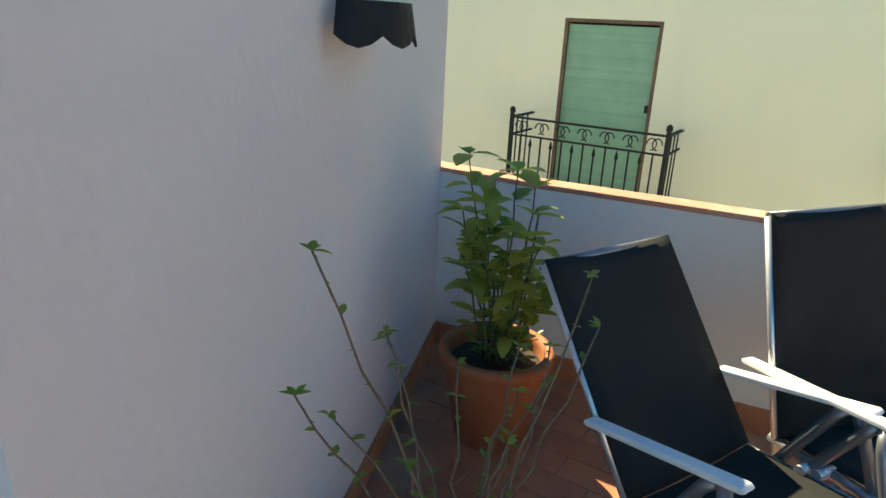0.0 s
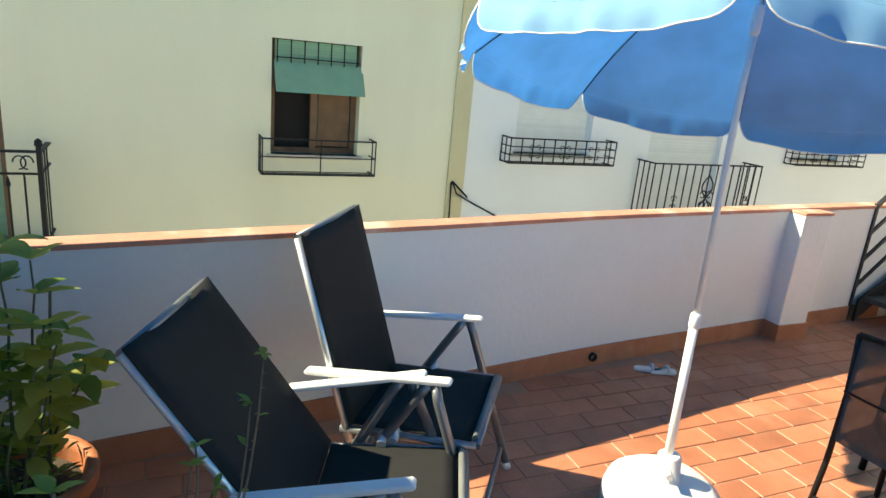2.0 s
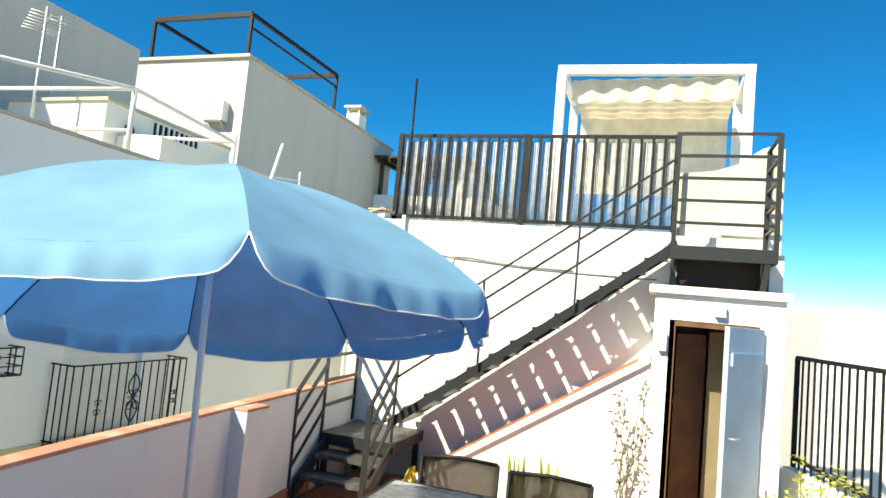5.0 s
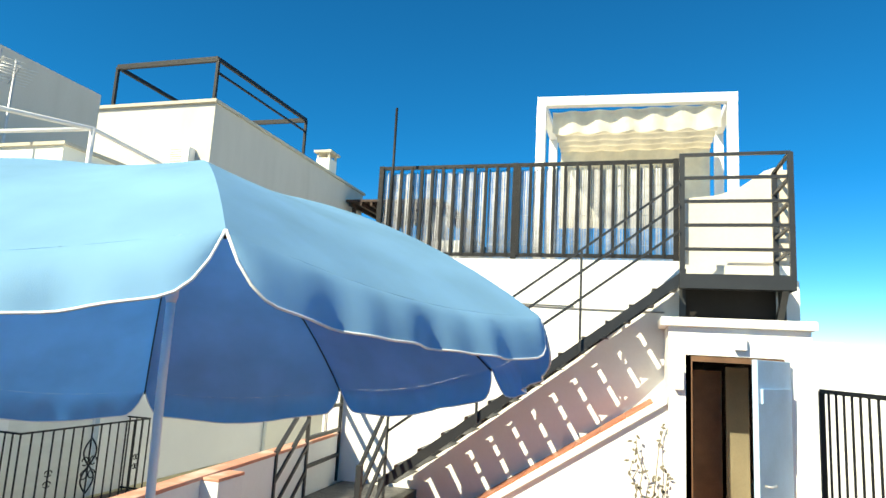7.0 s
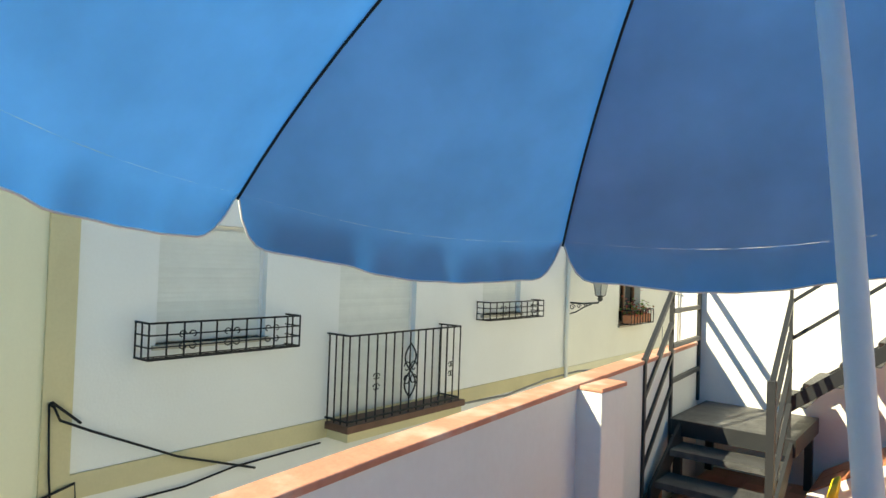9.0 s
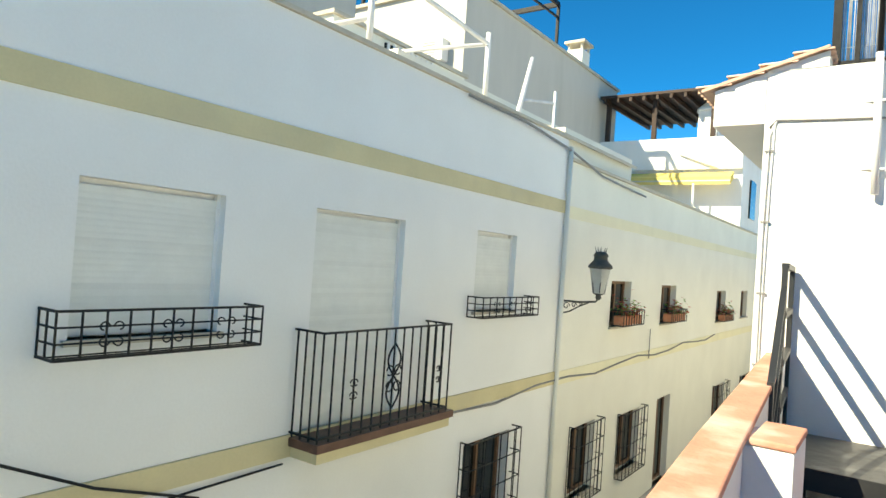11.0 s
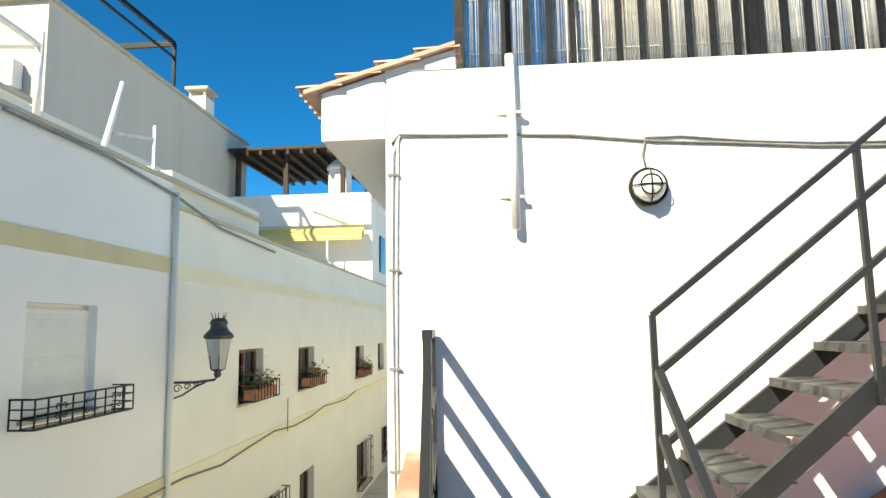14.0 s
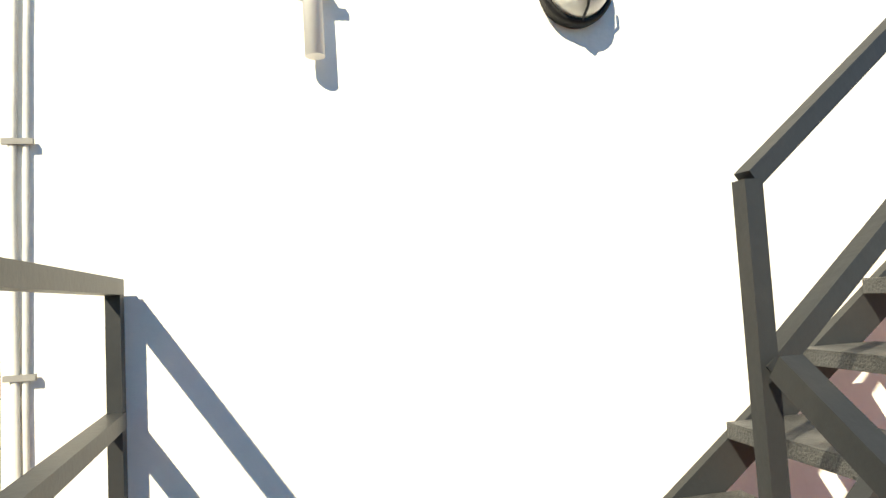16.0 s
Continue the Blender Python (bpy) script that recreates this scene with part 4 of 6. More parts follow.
for y, z in ((5.47, G), (6.07, G), (6.86, 0.43)):
    part("post", bars([((lx(y), y, z), (lx(y), y, 0.90 if y < 5.6 else 1.42))], 0.027), STEEL, stair)
for dz in (0.0, -0.22, -0.44, -0.66):
    part("rail", bars([((lx(5.47), 5.47, 0.88 + dz), (lx(6.07), 6.07, 1.30 + dz))], 0.028), STEEL, stair)
for z in (1.41, 1.16, 0.92, 0.68):
    part("rail", bars([((lx(6.07), 6.07, z), (lx(6.86), 6.86, z))], 0.034, 0.03), STEEL, stair)
RX = 0.555
part("post", bars([((RX, 5.47, G), (RX, 5.47, 0.86))], 0.042), STEEL, stair)
for dz in (0.0, -0.20, -0.42, -0.64):
    part("rail", bars([((RX, 5.47, 0.84 + dz), (RX - 0.02, 6.06, 1.28 + dz))], 0.026), STEEL, stair)

# upper landing and its railing
LA = thing("stair_landing", "dark steel stair landing with a black railing", "landing")
LZ, L0, L1, LY = 2.49, 2.90, 3.76, 6.47
part("platform", boxes((L0, L1, LY, 7.10, LZ - 0.01, LZ)), TREAD, LA)
part("frame", boxes((L0, L1 + .02, LY - 0.02, LY - 0.002, LZ - 0.12, LZ), (L1 + .001, L1 + .02, LY, 7.10, LZ - 0.12, LZ), (L0, L1, 6.60, 6.65, LZ - 0.11, LZ - 0.012)), STEEL, LA)
part("bracket", bars([((L1 - .06, LY, LZ - 0.11), (L1 - .06, 6.74, 2.12))], 0.05), STEEL, LA)
for x in (L0 + .04, L1 - .03):
    part("leg", bars([((x, 6.74, 2.115), (x, 6.74, LZ - 0.02))], 0.05), STEEL, LA)
# added dark sheet: its colour stands for the shade below the platform
part("shade_panel", boxes((L0 + .07, L1 - .07, 6.78, 6.80, 2.115, LZ - 0.02)), SHADE_CARD, LA, "dark sheet painted as the shade under the landing")
for x, y in ((L0 + .02, LY), (L1, LY), (L1, 7.08)):
    part("post", bars([((x, y, LZ - 0.05), (x, y, LZ + 1.03))], 0.042), STEEL, LA)
for k in range(5):
    z = LZ + 0.21 + 0.205 * k
    part("rail", bars([((L0, LY, z), (L1, LY, z))], 0.026), STEEL, LA)
    part("side_rail", bars([((L1, LY, z), (L1, 7.08, z))], 0.026), STEEL, LA)

# cane fence of the roof terrace
fence = thing("cane_fence", "split cane screen tied to a black iron railing", "fence")
F0, F1, FY, FZ0, FZ1 = -0.12, 2.92, 7.16, 2.68, 3.68
for x in (F0, 1.36, F1):
    part("post", bars([((x, FY, 2.60), (x, FY, FZ1 + 0.02))], 0.05), IRON, fence)
for z in (FZ0 + 0.06, FZ1):
    part("rail", bars([((F0, FY, z), (F1, FY, z))], 0.035), IRON, fence)
nb = 26
for i in range(1, nb):
    x = F0 + (F1 - F0) * i / nb
    part("baluster", bars([((x, FY - 0.012, FZ0 + 0.06), (x, FY - 0.012, FZ1))], 0.028), IRON, fence)
rnd = random.Random(11)
cn = bmesh.new()
x = F0 + 0.02
while x < F1 - 0.02:
    r = rnd.uniform(0.003, 0.006)
    tube(cn, [(x, FY + 0.025 + rnd.uniform(-.004, .004), FZ0 - abs(rnd.gauss(0.0, 0.035))), (x + rnd.uniform(-.008, .008), FY + 0.027, FZ1 - rnd.uniform(0.02, 0.07))], r, 4)
    x += r * 1.9 + (rnd.uniform(0.002, 0.008) if rnd.random() < 0.12 else 0)
tagged(part("cane", cn, CANE, fence, "weathered grey split cane"), kind="stuff")
part("tie_wire", tubes([[(F0, FY + .016, z), (F1, FY + .016, z)] for z in (2.85, 3.15, 3.45)], 0.0018, 4), GALV, fence)

struct("wall_terrace_side", prism([(2.99, 2.665), (3.88, 2.665), (3.88, 3.66), (3.72, 3.60), (3.50, 3.44), (3.30, 3.37), (2.99, 3.34)], "y", 7.30, 7.42), BEIGE_WALL, "beige rendered roof terrace wall rising to one side", "wall")
# roof terrace behind: pergola with cream canopy, boards
pg = thing("white_pergola", "white steel pergola frame with a folded cream canopy", "pergola")
PZ1 = 5.78
P1, P2, P3, P4 = (1.15, 10.5), (3.95, 10.7), (1.15, 12.2), (3.95, 12.2)
for p in (P1, P2, P3, P4):
    part("post", boxes((p[0] - .07, p[0] + .07, p[1] - .07, p[1] + .07, 2.66, PZ1 - .14)), WHITE_PAINT, pg)
part("beam", bars([((1.08, 10.5, PZ1 - .07), (4.02, 10.7, PZ1 - .07))], 0.14), WHITE_PAINT, pg)
part("beam", bars([((1.08, 12.2, PZ1 - .07), (4.02, 12.2, PZ1 - .07))], 0.14), WHITE_PAINT, pg)
part("beam", bars([((1.15, 10.58, PZ1 - .07), (1.15, 12.13, PZ1 - .07))], 0.12), WHITE_PAINT, pg)
part("beam", bars([((3.95, 10.78, PZ1 - .07), (3.95, 12.13, PZ1 - .07))], 0.12), WHITE_PAINT, pg)
cb = bmesh.new()
rows = []
for j in range(34):
    t = j / 33
    y = 10.72 + t * 1.45
    z = PZ1 - 0.30 - 0.10 * abs(math.sin(t * math.pi * 5)) if t > 0.08 else PZ1 - 0.20 - t * 1.2
    rows.append([cb.verts.new((1.30 + 2.5 * i / 24, y, z + 0.015 * math.sin(i * 1.3 + j))) for i in range(25)])
for a, b in zip(rows, rows[1:]):
    for i in range(24):
        cb.faces.new((a[i], a[i + 1], b[i + 1], b[i])).smooth = True
part("canopy", cb, AWNING_CREAM, pg, "cream fabric canopy in folds")
vb = bmesh.new()
vt = [[vb.verts.new((1.30 + 2.5 * i / 48, 10.70 + 0.03 * math.sin(i * 0.8), z - (0.05 * abs(math.sin(i * 0.40)) if k else 0))) for i in range(49)] for k, z in ((0, PZ1 - 0.16), (1, PZ1 - 0.50))]
for i in range(48):
    vb.faces.new((vt[0][i], vt[0][i + 1], vt[1][i + 1], vt[1][i])).smooth = True
part("valance", vb, AWNING_CREAM, pg, "cream scalloped valance")
back = bmesh.new()
vt = [[back.verts.new((1.30 + 2.5 * i / 24, 12.1 + 0.03 * math.sin(i * 1.9), z)) for i in range(25)] for z in (PZ1 - .2, 4.0)]
for i in range(24):
    back.faces.new((vt[0][i], vt[0][i + 1], vt[1][i + 1], vt[1][i])).smooth = True
part("back_curtain", back, AWNING_CREAM, pg, "cream fabric back curtain")
struct("wall_roof_terrace", boxes((2.98, 3.9, 8.0, 8.15, 2.66, 3.50), (3.78, 3.9, 7.1, 8.0, 2.66, 3.55)), SAND_WALL, "cream low wall behind the landing", "wall")
bd = mesh_ob("leaning_board", boxes((3.02, 3.32, 7.90, 7.93, 2.66, 3.45)), BOARD)
tagged(bd, "tan board leaning on the roof terrace wall", "board")

# store door and its dark inside
door = tagged(thing("door_2", "pale blue wooden store door standing open", "door", "", (3.64, HY - 0.02, 0), 0), kind="structure")
leaf = part("door_leaf", boxes((-0.60, 0.0, -0.04, 0.0, G + 0.02, 1.80), bevel=0.004), BLUE_DOOR, door, move=pose(0, 0, 0, 0, 0, 58))
for z in (0.25, 1.55):
    part("batten", boxes((-0.56, -0.04, -0.058, -0.041, z - .05, z + .05)), BLUE_DOOR, door, move=pose(0, 0, 0, 0, 0, 58))
part("door_handle", tubes([[(-0.54, -0.05, 0.95), (-0.54, -0.09, 0.95), (-0.45, -0.09, 0.95)]], 0.009), GALV, door, move=pose(0, 0, 0, 0, 0, 58))
part("door_frame", boxes((-0.71, -0.66, 0.02, 0.10, G, 1.82), (-0.05, 0.0, 0.02, 0.10, G, 1.82), (-0.66, -0.05, 0.02, 0.10, 1.77, 1.82)), WOOD_BROWN, door)
part("inner_board", boxes((-0.62, -0.36, 0.70, 0.74, G - 0.02, 1.70)), WOOD_BROWN, door, "brown wooden board just inside")
part("inner_board", boxes((-0.34, -0.16, 0.60, 0.63, G - 0.02, 1.74)), OLIVE, door)

# low wall and railing on the open side
RA, RB = Vector((3.98, 7.0, 0)), Vector((5.35, 0.6, 0))
rd = (RB - RA).normalized()
rn = Vector((-rd.y, rd.x, 0))
lw = bmesh.new()
prism([(p.x, p.y) for p in (RA - rn * 0.0, RB, RB + rn * 0.18, RA + rn * 0.18)], "z", STREET, 0.60, lw)
struct("wall_low", lw, PLASTER_WHITE, "low white wall under the side railing", "wall")
side_r = thing("side_railing", "black iron railing with upright bars on a low wall", "railing")
L_ = (RB - RA).length
q0 = RA + rn * 0.09
part("handrail", bars([(q0 + Vector((0, 0, 1.58)), q0 + rd * L_ + Vector((0, 0, 1.60)))], 0.035), IRON, side_r)
part("rail", bars([(q0 + Vector((0, 0, 0.68)), q0 + rd * L_ + Vector((0, 0, 0.68)))], 0.03), IRON, side_r)
for i in range(58):
    p = q0 + rd * (L_ * i / 57)
    part("post" if i % 14 == 0 else "baluster", bars([(p + Vector((0, 0, 0.60)), p + Vector((0, 0, 1.58)))], 0.04 if i % 14 == 0 else 0.016), IRON, side_r)


# ---- parasol ----
pa = thing("parasol", "light blue tilted parasol with white piping on a white pole", "parasol", "", (1.396, 2.173, G))


def LEAN(z):
    return Vector((-0.089 * z, 0.079 * z, z))


part("lower_pole", tubes([[LEAN(0.22), LEAN(0.86)]], 0.0175, 14), WHITE_PAINT, pa)
part("clamp", lathe(bmesh.new(), [(0.019, 0.82), (0.0215, 0.83), (0.0215, 0.875), (0.014, 0.885)], 14, LEAN(0.85).xy.to_3d()), WHITE_PLASTIC, pa)
TILT = Matrix.Translation(LEAN(1.67)) @ Matrix.Rotation(radians(10.5), 4, Vector((math.cos(radians(-140)), math.sin(radians(-140)), 0)))
part("upper_pole", tubes([[LEAN(0.80), LEAN(1.60), TILT @ Vector((0, 0, 0.02)), TILT @ Vector((0, 0, 0.27))]], 0.0125, 14), WHITE_PAINT, pa)
part("tilt_joint", lathe(bmesh.new(), [(0.0126, 0.235), (0.0185, 0.255), (0.0195, 0.33), (0.017, 0.345), (0.006, 0.347)], 14), WHITE_PLASTIC, pa, move=TILT)
part("top_pole", tubes([[(0, 0, 0.33), (0, 0, 0.56)]], 0.006, 10), PLASTER_GREY, pa, move=TILT)
NR, RR, RIM, APEX = 8, 1.06, 0.10, 0.60
AZ0 = radians(-48)


def canopy_point(k, s, t=0.0):
    """Along rib k at share s of its length; t: share of the way to the next rib, where the cloth sags."""
    a0, a1 = AZ0 + k * 2 * math.pi / NR, AZ0 + (k + 1) * 2 * math.pi / NR
    r = RR * math.sin(s * 0.75) / math.sin(0.75)
    z = RIM + (APEX - RIM) * (0.70 * (math.cos(s * 0.95) - math.cos(0.95)) / (1 - math.cos(0.95)) + 0.30 * (1 - s))
    p0, p1 = Vector((r * math.cos(a0), r * math.sin(a0), z)), Vector((r * math.cos(a1), r * math.sin(a1), z))
    p = p0.lerp(p1, t)
    p.z -= 0.035 * math.sin(math.pi * t) * s
    return p


for k in range(NR):
    cb = bmesh.new()
    gr = [[cb.verts.new(canopy_point(k, 0.03 + 0.97 * i / 12, j / 8)) for j in range(9)] for i in range(13)]
    for i in range(12):
        for j in range(8):
            cb.faces.new((gr[i][j], gr[i + 1][j], gr[i + 1][j + 1], gr[i][j + 1])).smooth = True
    panel = part("canopy_panel", cb, CANOPY, pa, move=TILT)
    vb = bmesh.new()
    rows = []
    for i in range(7):
        row = []
        for j in range(41):
            t, u = j / 40, i / 6
            p = canopy_point(k, 1.0, t)
            out = Vector((p.x, p.y, 0)).normalized()
            drop = 0.095 * (1 - (1 - min(1.0, min(t, 1 - t) / 0.11)) ** 2.6) + 0.006 * math.sin(t * 9 + k) * math.sin(math.pi * t)
            fold = (0.011 * math.sin(t * 21 + k * 2.1) + 0.006 * math.sin(t * 47 + k)) * math.sin(math.pi * t) * u
            p = p + out * (fold + 0.034 * (1 - (1 - u) ** 2) * drop / 0.095) - Vector((0, 0, drop * u ** 1.35))
            row.append(vb.verts.new(p))
        rows.append(row)
    edge = [v.co.copy() for v in rows[-1]]
    for a, b in zip(rows, rows[1:]):
        for j in range(40):
            vb.faces.new((a[j], a[j + 1], b[j + 1], b[j])).smooth = True
    val = part("valance", vb, CANOPY, pa, move=TILT)
    part("piping", tubes([edge], 0.0024, 5), WHITE_PAINT, val, "white edge piping")
    part("rib", tubes([[canopy_point(k, 0.03 + 0.97 * i / 12) - Vector((0, 0, 0.012)) for i in range(13)]], 0.003, 5), IRON, pa, move=TILT)
part("hub", lathe(bmesh.new(), [(0.012, 0.508), (0.036, 0.515), (0.044, 0.565), (0.02, 0.588)], 16), PLASTER_GREY, pa, move=TILT)
part("finial", lathe(bmesh.new(), [(0.012, 0.592), (0.03, 0.605), (0.025, 0.625), (0.005, 0.635)], 12), WHITE_PLASTIC, pa, move=TILT)
base = thing("ballast_tank", "white plastic water ballast tank holding the parasol", "parasol ballast", "", (1.375, 2.20, G))
part("tank", lathe(bmesh.new(), [(0.20, 0.0), (0.235, 0.02), (0.24, 0.10), (0.225, 0.15), (0.18, 0.185), (0.07, 0.20), (0.055, 0.205), (0.045, 0.30), (0.035, 0.31)], 36), WHITE_PLASTIC, base, bevel=0.0)
part("cap", lathe(bmesh.new(), [(0.03, 0.165), (0.03, 0.20), (0.02, 0.205)], 14, (0.14, -0.08, 0)), WHITE_PLASTIC, base)
part("knob", tubes([[(0.03, -0.03, 0.26), (0.075, -0.06, 0.26)]], 0.014), WHITE_PLASTIC, base)


# ---- reclining chairs ----
def recliner(label, at, facing, seat_h, back_tilt, back_len, arm_low, arm_high, arm_end):
    """Folding recliner; local +y is where the sitter looks."""
    c = thing("folding_recliner", label, "garden chair", "recliners", at, facing - 90)
    W = 0.27
    rise = (arm_high - arm_low) / (arm_end + 0.36)
    cb_, sb = math.cos(radians(back_tilt)), math.sin(radians(back_tilt))

    def bp(x, d, off=0.0):
        return Vector((x, -0.22 - d * sb - off * cb_, seat_h + d * cb_ - off * sb))
    for s in (-1, 1):
        part("back_tube", tubes([[bp(s * W, -0.10), bp(s * W, back_len)]], 0.0145, 10), ALU, c)
        part("seat_tube", tubes([[(s * W, -0.24, seat_h - .01), (s * W, 0.26, seat_h + 0.03)]], 0.0145, 10), ALU_GREY, c)
        part("front_leg", tubes([[(s * (W + .03), -0.32, 0.0), (s * (W + .03), arm_end - 0.10, arm_high - 0.065), (s * (W + .03), arm_end - 0.07, arm_high - 0.01 - 0.07 * rise)]], 0.018, 10), ALU_GREY, c)
        part("rear_leg", tubes([[(s * (W + .045), 0.34, 0.0), (s * (W + .045), arm_end - 0.03, arm_high - 0.075), (s * (W + .03), arm_end - 0.05, arm_high - 0.01 - 0.05 * rise)]], 0.018, 10), ALU_GREY, c)
        part("armrest", prism([(-0.36, arm_low - .010), (arm_end, arm_high - .010), (arm_end + .01, arm_high), (arm_end - .002, arm_high + .010), (-0.362, arm_low + .010), (-0.372, arm_low)], "x", s * (W + .03) - .022, s * (W + .03) + .022), WHITE_PLASTIC, c, "flat white armrest", bevel=0.006)
        part("hinge", tubes([[(s * (W - .02), -0.03, 0.43), (s * (W + .05), -0.03, 0.43)]], 0.017, 12), ALU, c)
        part("foot", tubes([[(s * (W + .045), 0.34, 0.0), (s * (W + .045), 0.328, 0.03)]], 0.019, 10), WHITE_PLASTIC, c)
        part("foot", tubes([[(s * (W + .03), -0.32, 0.0), (s * (W + .03), -0.30, 0.03)]], 0.019, 10), WHITE_PLASTIC, c)
    part("top_bar", tubes([[bp(-W, back_len), bp(W, back_len)]], 0.0145, 10), ALU_GREY, c)
    part("seat_bar", tubes([[(-W, 0.26, seat_h + 0.03), (W, 0.26, seat_h + 0.03)]], 0.0145, 10), ALU_GREY, c)
    part("stretcher", tubes([[(-W - .045, 0.301, 0.10), (W + .045, 0.301, 0.10)]], 0.011, 8), ALU_GREY, c)
    part("stretcher", tubes([[(-W - .03, -0.266, 0.08), (W + .03, -0.266, 0.08)]], 0.011, 8), ALU_GREY, c)

    def sheet(f, n):
        b = bmesh.new()
        g1 = [[b.verts.new(f(i / n, -W + .012 + (2 * W - .024) * j / 8) + Vector((0, 0, -0.012 * math.sin(math.pi * j / 8)))) for j in range(9)] for i in range(n + 1)]
        g2 = [[b.verts.new(v.co - Vector((0, 0.003, 0.004))) for v in r] for r in g1]
        for i in range(n):
            for j in range(8):
                b.faces.new((g1[i][j], g1[i][j + 1], g1[i + 1][j + 1], g1[i + 1][j])).smooth = True
                b.faces.new((g2[i][j], g2[i + 1][j], g2[i + 1][j + 1], g2[i][j + 1])).smooth = True
        for i in range(n):
            for j in (0, 8):
                b.faces.new((g1[i][j], g1[i + 1][j], g2[i + 1][j], g2[i][j]))
        for j in range(8):
            b.faces.new((g1[0][j], g1[0][j + 1], g2[0][j + 1], g2[0][j]))
            b.faces.new((g1[n][j], g1[n][j + 1], g2[n][j + 1], g2[n][j]))
        return b
    part("backrest", sheet(lambda t, x: bp(x * 1.075, 0.0 + t * (back_len + 0.012), -0.019), 14), SLING, c, "black woven sling backrest")
    part("seat", sheet(lambda t, x: Vector((x, -0.20 + 0.44 * t, seat_h + 0.012 + 0.03 * t)), 8), SLING, c, "black woven sling seat")
    part("seat_edge", tubes([[(-W + .02, 0.25, seat_h + 0.046), (W - .02, 0.25, seat_h + 0.046)]], 0.012, 8), SLING_GREY, c)
    return c


recliner("black sling folding recliner by the parapet with an upright back", (0.95, 1.30, G), 54, 0.42, 17, 0.71, 0.63, 0.69, 0.15)
recliner("black sling folding recliner with its back leaned far back", (1.44, 0.97, G), 66, 0.40, 37, 0.70, 0.59, 0.69, 0.10)


# ---- dining table and chairs ----
tb = thing("garden_table", "black metal garden table with a patterned dark glass top", "table", "", (1.98, 3.79, G))
TX, TY = 0.645, 0.36
part("tabletop", boxes((-TX + .025, TX - .025, -TY + .025, TY - .025, 0.732, 0.741), bevel=0.002), TABLE_GLASS, tb, "patterned dark glass")
part("top_frame", bars([((-TX, -TY + .012, 0.725), (TX, -TY + .012, 0.725)), ((-TX, TY - .012, 0.725), (TX, TY - .012, 0.725)),
                        ((-TX + .012, -TY, 0.724), (-TX + .012, TY, 0.724)), ((TX - .012, -TY, 0.724), (TX - .012, TY, 0.724))], 0.026, 0.03), IRON, tb)
for sx in (-1, 1):
    for sy in (-1, 1):
        part("leg", tubes([[(sx * (TX - .05), sy * (TY - .05), 0.71), (sx * (TX - .04), sy * (TY - .04), 0.0)]], 0.016, 10), IRON, tb)
    part("stretcher", tubes([[(sx * (TX - .05), -TY + .05, 0.62), (sx * (TX - .05), TY - .05, 0.62)]], 0.010, 8), IRON, tb)

def dining_chair():
    c = thing("dining_chair", "dark woven garden armchair with a black metal frame", "chair", "chairs round the table")
    W, S = 0.245, 0.42
    for s in (-1, 1):
        part("side_frame", tubes([[(s * W, -0.30, 0.0), (s * W, -0.25, 0.30), (s * W, -0.24, 0.60), (s * W, -0.27, 0.86)]], 0.0125, 8), IRON, c)
        part("leg", tubes([[(s * W, 0.24, 0.0), (s * W, 0.22, 0.40), (s * W, 0.18, 0.60), (s * W, 0.10, 0.635), (s * W, -0.24, 0.63)]], 0.0125, 8), IRON, c)
        part("seat_rail", tubes([[(s * W, -0.25, S - .02), (s * W, 0.22, S - .02)]], 0.010, 8), IRON, c)
    part("top_rail", tubes([[(-W, -0.27, 0.86), (0, -0.275, 0.875), (W, -0.27, 0.86)]], 0.0125, 8), IRON, c)
    part("front_rail", tubes([[(-W, 0.22, S - .02), (W, 0.22, S - .02)]], 0.010, 8), IRON, c)
    part("stretcher", tubes([[(-W, -0.28, 0.14), (W, -0.28, 0.14)]], 0.008, 6), IRON, c)

    def sheet(f, n):
        b = bmesh.new()
        g1 = [[b.verts.new(f(-W + .008 + (2 * W - .016) * j / 10, i / n)) for j in range(11)] for i in range(n + 1)]
        for i in range(n):
            for j in range(10):
                b.faces.new((g1[i][j], g1[i][j + 1], g1[i + 1][j + 1], g1[i + 1][j])).smooth = True
        bmesh.ops.solidify(b, geom=b.faces[:], thickness=0.005)
        return b
    part("backrest", sheet(lambda u, v: Vector((u, -0.252 - 0.018 * v - 0.012 * math.cos(u * 6), 0.40 + 0.46 * v)), 10), WEAVE, c, "dark woven mesh backrest")
    part("seat", sheet(lambda u, v: Vector((u, -0.24 + 0.45 * v, S - 0.012 * math.cos(u * 6) + 0.008 * math.sin(v * 3))), 10), WEAVE, c, "dark woven mesh seat")
    part("back_bar", tubes([[(-W, -0.268, 0.62), (0, -0.278, 0.62), (W, -0.268, 0.62)]], 0.006, 6), IRON, c)
    return c


ch = dining_chair()
ch.matrix_basis = pose(1.81, 3.10, G, 0, 0, 4)
copy_thing(ch, pose(2.39, 3.00, G, 0, 0, -4))
copy_thing(ch, pose(1.72, 4.12, G, 0, 0, 188))
copy_thing(ch, pose(2.27, 4.04, G, 0, 0, 180))


